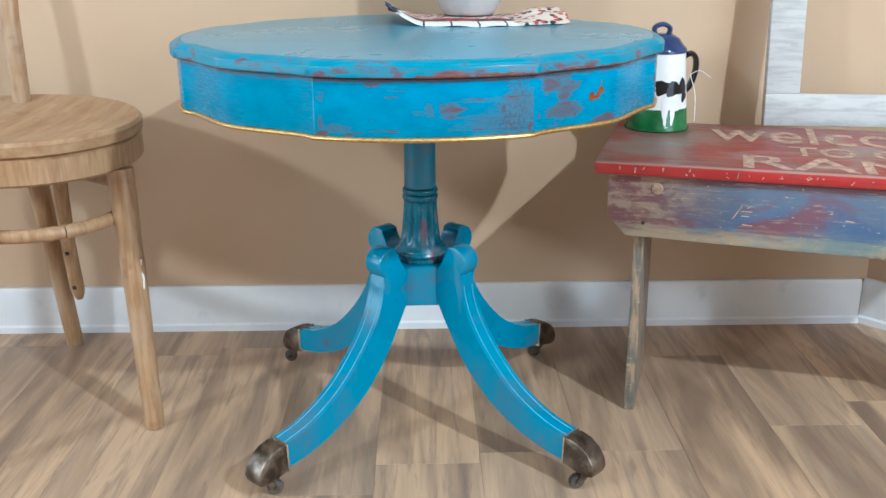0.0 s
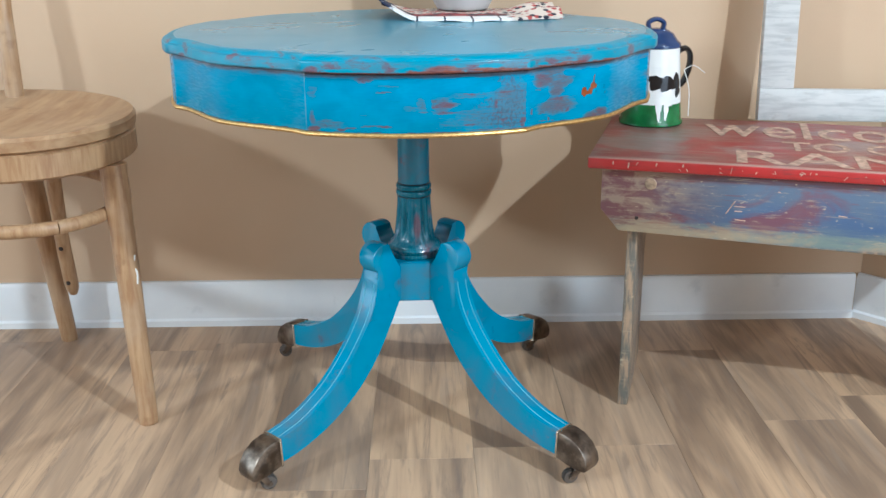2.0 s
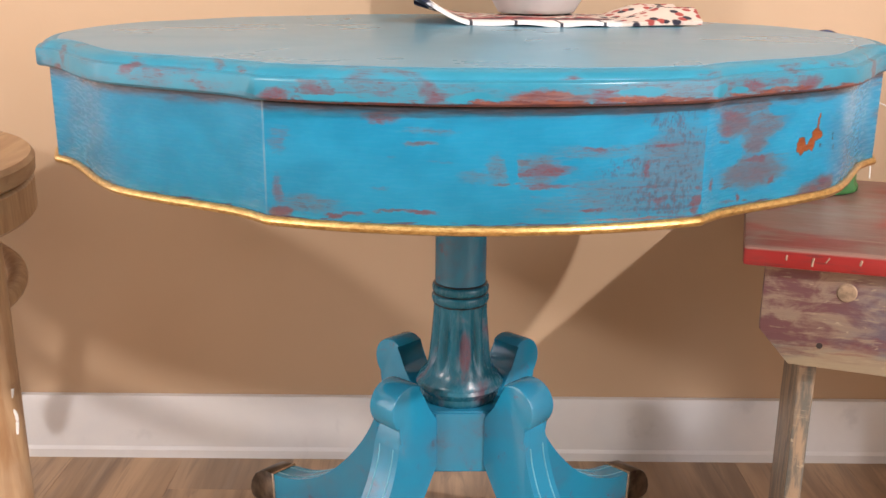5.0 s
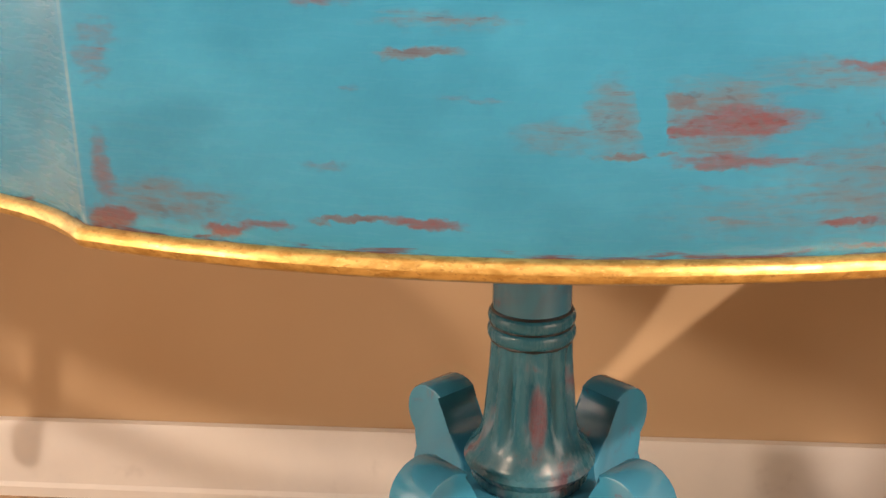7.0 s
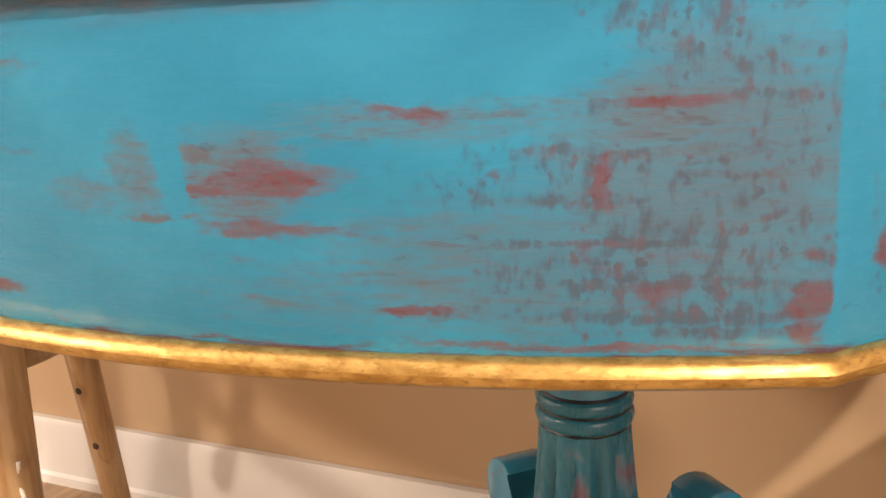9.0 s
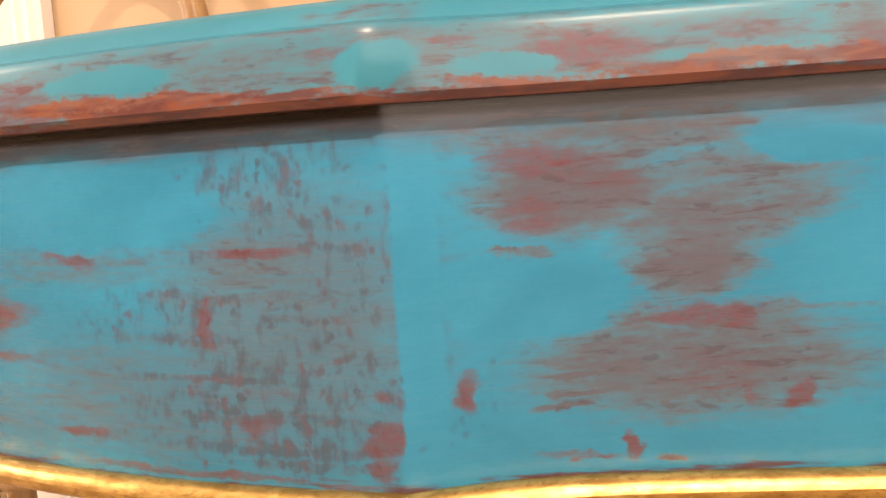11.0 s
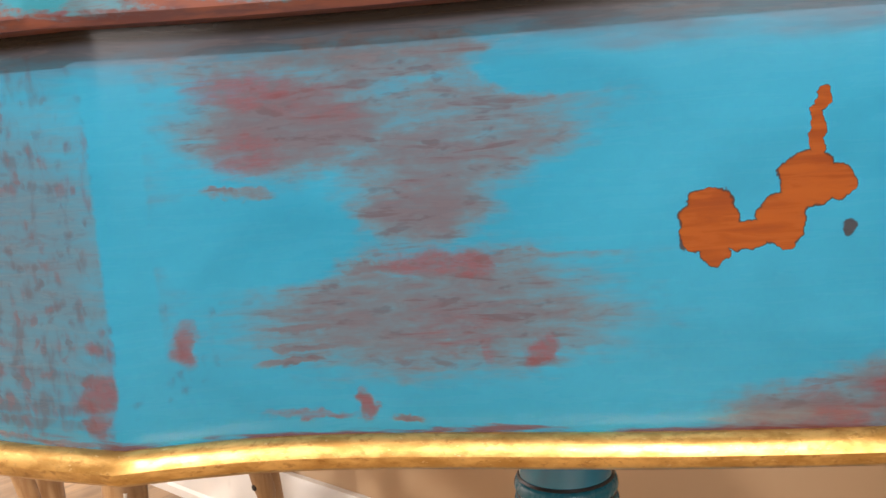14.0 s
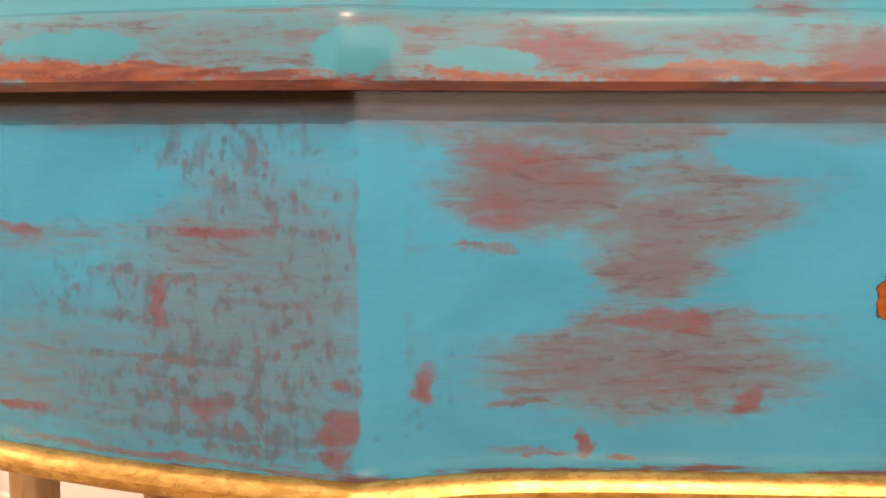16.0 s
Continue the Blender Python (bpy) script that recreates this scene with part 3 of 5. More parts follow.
        c = n.mix(n.math("MULTIPLY", n.ramp(s, 0.60, 0.68), 0.45), c, (0.20, 0.045, 0.048))
    n.bump(n.math("ADD", s, s2), 0.35, 0.0012)
    return n.set(colour=c, rough=n.math("MULTIPLY_ADD", s2, 0.3, 0.28))


def whitewash():
    n = Nodes("chalky_white_frame_paint")
    v = n.coord("Object")
    s = n.noise(n.node("ShaderNodeMapping", {"Vector": v, "Scale": (6, 20, 40)}).outputs[0], 2.4, 6, 0.6, 0.4)
    c = n.mix(n.ramp(s, 0.4, 0.66), (0.56, 0.555, 0.53), (0.43, 0.43, 0.415))
    c = n.mix(n.math("MULTIPLY", n.ramp(n.noise(v, 60, 4), 0.6, 0.72), 0.35), c, (0.36, 0.33, 0.29))
    n.bump(s, 0.25, 0.001)
    return n.set(colour=c, rough=0.6)


def brass():
    n = Nodes("tarnished_brass")
    v = n.coord("Object")
    a = n.noise(v, 45, 5)
    c = n.mix(n.ramp(a, 0.35, 0.7), (0.085, 0.068, 0.054), (0.27, 0.22, 0.17))
    n.bump(n.noise(v, 160, 4), 0.25, 0.0005)
    return n.set(colour=c, rough=n.math("MULTIPLY_ADD", a, 0.25, 0.22), metal=0.9)


def gilt():
    n = Nodes("gold_leaf_paint")
    src = n.node("ShaderNodeUVMap", uv_map="UVMap").outputs[0]

    def tex(scale, detail=5.0, loc=(0, 0, 0)):
        return n.noise(n.node("ShaderNodeMapping", {"Vector": src, "Scale": scale, "Location": loc}).outputs[0], 1.0, detail, 0.62, 0.3)

    a, b = tex((170, 380, 1)), tex((520, 900, 1), 4, (3, 2, 0))
    c = n.mix(n.ramp(a, 0.36, 0.64), (0.43, 0.255, 0.078), (0.66, 0.44, 0.165))
    c = n.mix(n.math("MULTIPLY", n.ramp(b, 0.54, 0.68), 0.6), c, (0.26, 0.13, 0.035))
    c = n.mix(n.math("MULTIPLY", n.ramp(tex((700, 1500, 1), 3, (6, 1, 0)), 0.64, 0.70), 0.5), c, (0.80, 0.68, 0.42))
    n.bump(n.math("ADD", a, b), 0.14, 0.0006)
    return n.set(colour=c, rough=n.math("MULTIPLY_ADD", b, 0.30, 0.20), metal=0.75)


def pottery():
    n = Nodes("matt_grey_glaze")
    v = n.coord("Object")
    a = n.noise(v, 12, 5)
    c = n.mix(n.ramp(a, 0.35, 0.68), (0.36, 0.37, 0.365), (0.52, 0.53, 0.52))
    n.bump(n.noise(v, 70, 4), 0.12, 0.001)
    return n.set(colour=c, rough=0.5)


def print_cloth():
    """White bordered cotton with thin ticks, a navy corner and a floral red end."""
    n = Nodes("floral_printed_cotton")
    v = n.coord("Object")
    x = n.node("ShaderNodeSeparateXYZ", {"Vector": v}).outputs
    vor = n.node("ShaderNodeTexVoronoi", {"Vector": v, "Scale": 95.0, "Randomness": 1.0})
    pick = n.node("ShaderNodeSeparateXYZ", {"Vector": vor.outputs["Color"]}).outputs
    floral = n.mix(n.ramp(vor.outputs["Distance"], 0.40, 0.54), n.mix(n.math("GREATER_THAN", pick[0], 0.55), (0.36, 0.06, 0.05), (0.02, 0.02, 0.035)), (0.62, 0.53, 0.45))
    tick = n.math("LESS_THAN", n.math("FRACT", n.math("MULTIPLY", x[0], 24.0)), 0.07)
    band = n.mix(tick, (0.80, 0.79, 0.76), (0.05, 0.05, 0.06))
    inner = n.mix(n.ramp(n.noise(v, 40, 3), 0.42, 0.55), (0.30, 0.05, 0.05), (0.035, 0.025, 0.035))
    wav = n.math("MULTIPLY_ADD", n.noise(v, 25, 3), 0.02, x[1])
    c = n.mix(n.ramp(wav, -0.062, -0.056), band, inner)
    c = n.mix(n.ramp(wav, -0.02, -0.01), c, floral)
    c = n.mix(n.ramp(n.math("MULTIPLY_ADD", n.noise(v, 30, 3), 0.04, x[0]), 0.075, 0.085), c, floral)
    c = n.mix(n.ramp(n.math("MULTIPLY_ADD", n.noise(v, 30, 3), 0.02, x[0]), -0.108, -0.114), c, n.mix(n.ramp(n.noise(v, 90, 2), 0.55, 0.6), (0.018, 0.022, 0.05), (0.55, 0.55, 0.58)))
    n.bump(n.noise(v, 600, 2), 0.2, 0.0004)
    return n.set(colour=c, rough=0.85)


M_WALL, M_TRIM, M_PLANK, M_CHAIR = wall_paint(), trim_paint(), plank_wood(), chair_wood("worn_varnished_beech")
M_SEAT = chair_wood("worn_seat_plywood", (22, 3, 22))
M_BENCH_TOP, M_BENCH = bench_paint("worn_red_barn_paint", True), bench_paint("layered_blue_barn_paint", False)
M_FRAME, M_BRASS, M_GILT, M_POT, M_CLOTH = whitewash(), brass(), gilt(), pottery(), print_cloth()
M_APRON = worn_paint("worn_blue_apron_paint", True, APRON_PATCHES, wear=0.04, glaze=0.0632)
M_EDGE = worn_paint("worn_blue_edge_paint", True, EDGE_PATCHES, wear=1.0, base=(0.018, 0.24, 0.36), lip=True, gloss=0.40, coat=0.25)
M_TOP = soft_paint("rubbed_blue_top_paint", (0.055, 0.260, 0.385), (0.10, 0.27, 0.36), 0.27, 0.12)
M_LEG = soft_paint("blue_leg_paint", (0.003, 0.235, 0.40), (0.055, 0.155, 0.23), 0.20)
M_COLUMN = worn_paint("rubbed_blue_column_paint", False, wear=1.05, flow="z", base=(0.008, 0.125, 0.185), spot=(0.004, -0.029, 0.322, 0.006, 0.02, 0.022))
M_UPPER = soft_paint("blue_upper_column_paint", (0.004, 0.185, 0.30), (0.045, 0.125, 0.19), 0.22)
M_GLAZE = plain("black_glaze_line", (0.012, 0.012, 0.014), 0.35, 0, 0.3, 90)
M_DARK = plain("dark_joint_shadow_wood", (0.035, 0.025, 0.022), 0.7)
M_PLASTER = plain("pale_ceiling_plaster", (0.72, 0.71, 0.68), 0.8)
M_ENAMEL_W = plain("white_enamel", (0.80, 0.80, 0.77), 0.18, 0, 0.04, 20, 0)
M_ENAMEL_B = plain("navy_enamel", (0.018, 0.042, 0.125), 0.15, 0, 0.2, 20, 0)
M_ENAMEL_G = plain("green_enamel", (0.018, 0.13, 0.035), 0.2, 0, 0.3, 40, 0)
M_BLACK = plain("black_enamel", (0.006, 0.006, 0.008), 0.2, 0, 0.2, 20, 0)
M_LETTER = plain("faded_cream_letter_paint", (0.43, 0.29, 0.215), 0.6, 0, 0.35, 80)
M_RIM = plain("polished_brass_edge", (0.52, 0.47, 0.38), 0.24, 0.9, 0.2, 80)
M_RUBBER = plain("worn_caster_steel", (0.16, 0.15, 0.14), 0.3, 0.85)
M_LINE = plain("pale_rubbed_line", (0.10, 0.36, 0.47), 0.35, 0, 0.2, 60, 0)
M_KNOT = plain("dull_bare_knot", (0.30, 0.215, 0.140), 0.6, 0, 0.4, 140)
M_STRING = plain("white_string", (0.75, 0.74, 0.7), 0.8)



# ---------------------------------------------------------------- mesh tools


def finish(name, bm, mat, smooth=None):
    me = bpy.data.meshes.new(name)
    bm.normal_update()
    bm.to_mesh(me)
    bm.free()
    for m in (mat if isinstance(mat, (list, tuple)) else [mat]):
        me.materials.append(m)
    if smooth is not None:
        me.shade_smooth() if smooth == 180 else me.set_sharp_from_angle(angle=radians(smooth))
        if smooth != 180:
            for p in me.polygons:
                p.use_smooth = True
    return me


def thing(name, label, category, loc=(0, 0, 0), rz=0.0, group="", kind=""):
    ob = new(name)
    ob.matrix_world = pose(*loc, 0, 0, rz)
    return tagged(ob, label, category, group, kind)


def part(name, bm, material, parent, label="", smooth=40):
    ob = new(name, finish(name, bm, material, smooth))
    ob.parent = parent
    if label:
        ob["label"] = label
    return ob


def solid(name, bm, material, label, category, kind="", smooth=40, loc=None):
    ob = new(name, finish(name, bm, material, smooth))
    if loc:
        ob.location = loc
    return tagged(ob, label, category, "", kind)


def box(bm, lo, hi, bevel=0.0, seg=2, m=None):
    lo, hi = Vector(lo), Vector(hi)
    r = bmesh.ops.create_cube(bm, size=1.0, matrix=Matrix.Translation((lo + hi) / 2) @ Matrix.Diagonal((*(hi - lo), 1)))
    vs = r["verts"]
    if bevel:
        es = list({e for v in vs for e in v.link_edges})
        out = bmesh.ops.bevel(bm, geom=es, offset=bevel, segments=seg, profile=0.5, affect="EDGES")
        vs = list({v for f in out["faces"] for v in f.verts} | {v for v in vs if v.is_valid})
    if m is not None:
        bmesh.ops.transform(bm, matrix=m, verts=vs)
    return vs


def lathe(bm, prof, seg=48, flute=0, depth=0.0, span=(0, 0)):
    """A turned solid about z; prof is radius, height from below to top; fluted between the two heights of span."""
    rings = []
    for r, z in prof:
        ring = []
        for i in range(seg):
            a = 2 * math.pi * i / seg
            k = 1.0
            if flute and span[0] < z < span[1]:
                fade = min(1, (z - span[0]) / 0.012, (span[1] - z) / 0.012)
                k = 1 - depth * fade * (0.5 + 0.5 * math.cos(flute * a)) ** 2
            ring.append(bm.verts.new((r * k * math.cos(a), r * k * math.sin(a), z)))
        rings.append(ring)
    for p, q in zip(rings[:-1], rings[1:]):
        for i in range(seg):
            j = (i + 1) % seg
            bm.faces.new((p[i], p[j], q[j], q[i]))
    bm.faces.new(list(reversed(rings[0])))
    bm.faces.new(rings[-1])


def spline(pts, n):
    """Points along a Catmull-Rom curve through pts."""
    p = [Vector(q) for q in pts]
    p = [2 * p[0] - p[1]] + p + [2 * p[-1] - p[-2]]
    out = []
    segs = len(p) - 3
    for i in range(n):
        u = i * segs / (n - 1)
        k = min(int(u), segs - 1)
        t = u - k
        a, b, c, d = p[k:k + 4]
        out.append(0.5 * (2 * b + (c - a) * t + (2 * a - 5 * b + 4 * c - d) * t * t + (3 * b - a - 3 * c + d) * t ** 3))
    return out


def tube(bm, pts, radii, seg=14, flat=1.0, up=(0, 0, 1)):
    """A round bar along pts, radius given per point or once."""
    if not hasattr(radii, "__len__"):
        radii = [radii] * len(pts)
    rings = []
    u0 = Vector(up)
    for i, p in enumerate(pts):
        d = (pts[min(i + 1, len(pts) - 1)] - pts[max(i - 1, 0)]).normalized()
        s = d.cross(u0)
        s = s.normalized() if s.length > 1e-4 else d.orthogonal().normalized()
        w = s.cross(d)
        rings.append([bm.verts.new(p + radii[i] * (math.cos(a) * s + flat * math.sin(a) * w))
                      for a in (2 * math.pi * k / seg for k in range(seg))])
    for a, b in zip(rings[:-1], rings[1:]):
        for i in range(seg):
            j = (i + 1) % seg
            bm.faces.new((a[i], a[j], b[j], b[i]))
    bm.faces.new(list(reversed(rings[0])))
    bm.faces.new(rings[-1])


def prism(bm, outline, w0, w1, m=None, bevel=0.0):
    """The outline in x, z pulled along y from w0 to w1."""
    a = [bm.verts.new((x, w0, z)) for x, z in outline]
    b = [bm.verts.new((x, w1, z)) for x, z in outline]
    n = len(a)
    fs = [bm.faces.new(a), bm.faces.new(list(reversed(b)))]
    for i in range(n):
        j = (i + 1) % n
        bm.faces.new((a[j], a[i], b[i], b[j]))
    if bevel:
        es = list({e for f in fs for e in f.edges})
        bmesh.ops.bevel(bm, geom=es, offset=bevel, segments=2, profile=0.5, affect="EDGES")
    bmesh.ops.recalc_face_normals(bm, faces=bm.faces[:])
    if m is not None:
        bmesh.ops.transform(bm, matrix=m, verts=bm.verts[:])


# ---------------------------------------------------------------- the room
WALL_Y = 0.382
CORNER = Vector((0.884, WALL_Y, 0))
BEND = Vector((0.66, -0.75, 0)).normalized()
FAR = CORNER + BEND * 1.9
CEIL = 2.5

# opening for a window added beyond view
REAR = (-3.70, -2.15, 0.30, 2.00)
bm = bmesh.new()
for x0, x1, z0, z1 in ((-4.4, REAR[0], 0, CEIL), (REAR[1], 0.884, 0, CEIL), (REAR[0], REAR[1], 0, REAR[2]), (REAR[0], REAR[1], REAR[3], CEIL)):
    box(bm, (x0, WALL_Y, z0), (x1, WALL_Y + 0.12, z1))
solid("wall_north", bm, M_WALL, "tan painted plaster wall behind the furniture", "wall", "structure")
bm = bmesh.new()
box(bm, (0, 0, 0), (1.9, 0.12, CEIL))
ob = solid("wall_east", bm, M_WALL, "tan painted angled wall beside the bench", "wall", "structure")
ob.matrix_world = Matrix.Translation(CORNER) @ Matrix.Rotation(math.atan2(BEND.y, BEND.x), 4, "Z")
# opening for the added window out of view
WIN = (-3.50, -1.15, 0.40, 1.95)
bm = bmesh.new()
for y0, y1, z0, z1 in ((-4.0, WIN[0], 0, CEIL), (WIN[1], FAR.y, 0, CEIL), (WIN[0], WIN[1], 0, WIN[2]), (WIN[0], WIN[1], WIN[3], CEIL)):
    box(bm, (FAR.x, y0, z0), (FAR.x + 0.12, y1, z1))
solid("wall_side", bm, M_WALL, "plain tan side wall of the shop", "wall", "structure")
# opening for the added shop front out of view
SHOP = (-2.70, 0.20, 0.02, 2.15)
bm = bmesh.new()
for y0, y1, z0, z1 in ((-4.0, SHOP[0], 0, CEIL), (SHOP[1], WALL_Y + 0.12, 0, CEIL), (SHOP[0], SHOP[1], 0, SHOP[2]), (SHOP[0], SHOP[1], SHOP[3], CEIL)):
    box(bm, (-4.52, y0, z0), (-4.4, y1, z1))
solid("wall_west", bm, M_WALL, "plain tan end wall of the shop", "wall", "structure")
bm = bmesh.new()
box(bm, (-4.52, -4.12, 0), (FAR.x + 0.12, -4.0, CEIL))
solid("wall_south", bm, M_WALL, "plain tan wall opposite the furniture", "wall", "structure")
bm = bmesh.new()
box(bm, (-4.52, -4.12, CEIL), (FAR.x + 0.12, WALL_Y + 0.12, CEIL + 0.1))
solid("ceiling", bm, M_PLASTER, "plain pale plaster ceiling", "ceiling", "structure")

# unseen window, added round the lamp that gives the drum its sheen
sheen_window = thing("added_window_1", "unseen white window added for the sheen on the drum", "window", (FAR.x, 0, 0), 0, "", "structure")
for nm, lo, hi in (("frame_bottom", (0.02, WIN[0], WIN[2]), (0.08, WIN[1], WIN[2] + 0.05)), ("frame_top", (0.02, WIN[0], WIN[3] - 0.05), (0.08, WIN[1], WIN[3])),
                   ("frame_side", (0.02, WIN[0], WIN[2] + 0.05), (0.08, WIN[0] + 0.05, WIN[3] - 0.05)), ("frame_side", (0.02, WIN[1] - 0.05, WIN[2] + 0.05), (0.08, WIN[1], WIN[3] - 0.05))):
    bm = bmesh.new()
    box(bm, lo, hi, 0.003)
    part(nm, bm, M_TRIM, sheen_window)

# unseen glazed front, added round the soft fill on the left
front = thing("added_window_2", "unseen white shop front added for soft light from the left", "window", (-4.46, 0, 0), 0, "", "structure")
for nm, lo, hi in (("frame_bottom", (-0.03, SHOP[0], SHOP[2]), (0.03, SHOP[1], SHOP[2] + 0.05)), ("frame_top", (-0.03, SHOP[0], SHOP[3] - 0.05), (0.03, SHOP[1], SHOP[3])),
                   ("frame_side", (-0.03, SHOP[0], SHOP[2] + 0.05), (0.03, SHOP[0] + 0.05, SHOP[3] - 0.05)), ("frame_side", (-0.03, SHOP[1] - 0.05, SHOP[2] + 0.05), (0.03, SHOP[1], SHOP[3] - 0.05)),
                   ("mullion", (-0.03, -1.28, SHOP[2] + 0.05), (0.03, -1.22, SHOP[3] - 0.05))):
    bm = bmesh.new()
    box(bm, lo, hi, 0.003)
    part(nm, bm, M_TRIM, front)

# unseen window, added round the lamp that brightens the left cove
rear = thing("added_window_3", "unseen white window added to brighten the left cove", "window", (0, WALL_Y + 0.06, 0), 0, "", "structure")
for nm, lo, hi in (("frame_bottom", (REAR[0], -0.03, REAR[2]), (REAR[1], 0.03, REAR[2] + 0.05)), ("frame_top", (REAR[0], -0.03, REAR[3] - 0.05), (REAR[1], 0.03, REAR[3])),
                   ("frame_side", (REAR[0], -0.03, REAR[2] + 0.05), (REAR[0] + 0.05, 0.03, REAR[3] - 0.05)), ("frame_side", (REAR[1] - 0.05, -0.03, REAR[2] + 0.05), (REAR[1], 0.03, REAR[3] - 0.05))):
    bm = bmesh.new()
    box(bm, lo, hi, 0.003)
    part(nm, bm, M_TRIM, rear)

# skirting with a small eased top edge and a shoe
SKIRT = 0.091


def skirting(name, length, m, label):
    bm = bmesh.new()
    prism(bm, [(0, 0), (0.017, 0), (0.017, 0.012), (0.013, 0.016), (0.013, SKIRT - 0.008), (0.009, SKIRT), (0, SKIRT)], 0, length)
    ob = solid(name, bm, M_TRIM, label, "baseboard", "structure", 30)
    ob.matrix_world = m
    return ob


# the profile's x points into the room, its y runs along the wall
skirting("baseboard_north", 2.0, Matrix.Translation((-1.13, WALL_Y - 0.001, 0)) @ Matrix.Rotation(radians(-90), 4, "Z"),
         "white painted wooden baseboard with scuffs")
skirting("baseboard_east", 1.8, Matrix.Translation(CORNER + Vector((-0.001, -0.001, 0))) @ Matrix.Rotation(math.atan2(BEND.y, BEND.x) - radians(90), 4, "Z"),
         "white painted baseboard on the angled wall")

# door casing and door at the far end of the wall
bm = bmesh.new()
prism(bm, [(0, 0), (0, -0.018), (0.012, -0.02), (0.018, -0.013), (0.03, -0.013), (0.036, -0.02), (0.05, -0.02), (0.056, -0.013),
           (0.068, -0.013), (0.074, -0.02), (0.088, -0.018), (0.088, 0)], 0, 2.05)
ob = solid("trim_door", bm, M_TRIM, "white fluted door casing beside the baseboard", "trim", "structure", 30)
ob.matrix_world = Matrix.Translation((-1.22, WALL_Y - 0.001, 0)) @ Matrix(((1, 0, 0, 0), (0, 0, 1, 0), (0, 1, 0, 0), (0, 0, 0, 1)))
bm = bmesh.new()
box(bm, (-2.0, WALL_Y - 0.012, 0.01), (-1.225, WALL_Y - 0.001, 2.04), 0.002)
for z0, z1 in ((0.2, 0.95), (1.1, 1.9)):
    box(bm, (-1.88, WALL_Y - 0.018, z0), (-1.34, WALL_Y - 0.010, z1), 0.004)
solid("door_1", bm, M_TRIM, "white painted panelled door in the tan wall", "door", "structure")

# ---------------------------------------------------------------- the table
TABLE_TURN = 0.024
R = 0.336
LOBE = 0.3836
Z_BEAD, Z_APRON, Z_TOP = 0.5243, 0.5924, 0.611


def smooth_table(s, table):
    """A smooth curve through the table's points, level at its last one."""
    n = len(table)
    for i in range(n - 1):
        (a, va), (b, vb) = table[i], table[i + 1]
        if s <= b:
            before = table[i - 1] if i else table[i]
            after = table[i + 2] if i + 2 < n else table[i + 1]
            h = b - a
            m0 = (vb - before[1]) / (b - before[0])
            m1 = (after[1] - va) / (after[0] - a) if i + 2 < n else 0.0
            t = (s - a) / h
            return (2 * t ** 3 - 3 * t * t + 1) * va + (t ** 3 - 2 * t * t + t) * h * m0 + (3 * t * t - 2 * t ** 3) * vb + (t ** 3 - t * t) * h * m1
    return table[-1][1]


COVE = [(0, 1.0), (0.03, 0.988), (0.08, 0.974), (0.14, 0.967), (0.22, 0.966), (0.35, 0.974), (0.5, 0.985)]


def outline(th):
    """Radius factor of the scalloped drum at the angle th from its front."""
    q = math.pi / 2
    d = abs((th + q / 2) % q - q / 2)
    if d <= LOBE:
        return 1.0
    s = (d - LOBE) / (q - 2 * LOBE)
    return smooth_table(min(s, 1 - s), COVE)


def ring_angles():
    out = []
    q = math.pi / 2
    for k in range(-2, 2):
        for i in range(16):
            out.append(k * q - LOBE + 2 * LOBE * i / 16)
        out.append(k * q + LOBE - 0.006)
        for i in range(30):
            out.append(k * q + LOBE + (q - 2 * LOBE) * i / 30)
            if i in (0, 29):
                out.append(k * q + LOBE + (q - 2 * LOBE) * (0.0135 if i == 0 else 29.6 / 30))
        out.append((k + 1) * q - LOBE + 0.006)
    return sorted(out)


def drum(bm, prof, close_top=False, close_bottom=False, u_scale=R, v0=0.0):
    """Sweeps prof (offset from the drum's outline, height) round the scalloped outline, with u, v in metres."""
    uvl = bm.loops.layers.uv.new("UVMap")
    th = ring_angles()
    n = len(th)
    rings = []
    for off, z in prof:
        rings.append([bm.verts.new(((R * outline(t) + off) * math.sin(t), -(R * outline(t) + off) * math.cos(t), z)) for t in th])
    v_at = [v0]
    for (o0, z0), (o1, z1) in zip(prof[:-1], prof[1:]):
        v_at.append(v_at[-1] + math.hypot(o1 - o0, z1 - z0))
    for k in range(len(prof) - 1):
        for i in range(n):
            j = (i + 1) % n
            f = bm.faces.new((rings[k][i], rings[k][j], rings[k + 1][j], rings[k + 1][i]))
            u0, u1 = th[i] * u_scale, (th[j] if j else th[0] + 2 * math.pi) * u_scale
            for loop, uv in zip(f.loops, ((u0, v_at[k]), (u1, v_at[k]), (u1, v_at[k + 1]), (u0, v_at[k + 1]))):
                loop[uvl].uv = uv
    if close_bottom:
        bm.faces.new(list(reversed(rings[0])))
    if close_top:
        bm.faces.new(rings[-1])


table = thing("drum_table", "distressed blue round drum table with scalloped top and gold bead", "table", (0, 0, 0), math.degrees(TABLE_TURN))
bm = bmesh.new()
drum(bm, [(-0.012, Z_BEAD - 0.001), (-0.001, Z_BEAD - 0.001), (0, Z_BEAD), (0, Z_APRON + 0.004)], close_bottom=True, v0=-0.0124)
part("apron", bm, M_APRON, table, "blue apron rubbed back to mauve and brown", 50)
bm = bmesh.new()
drum(bm, [(0.0, Z_APRON), (0.007, Z_APRON), (0.0085, Z_APRON + 0.0015), (0.0085, Z_APRON + 0.0110), (0.0078, Z_APRON + 0.0125), (0.0040, Z_APRON + 0.0135),
          (0.0030, Z_APRON + 0.0157), (-0.001, Z_APRON + 0.0178), (-0.008, Z_TOP)], v0=-0.0076)
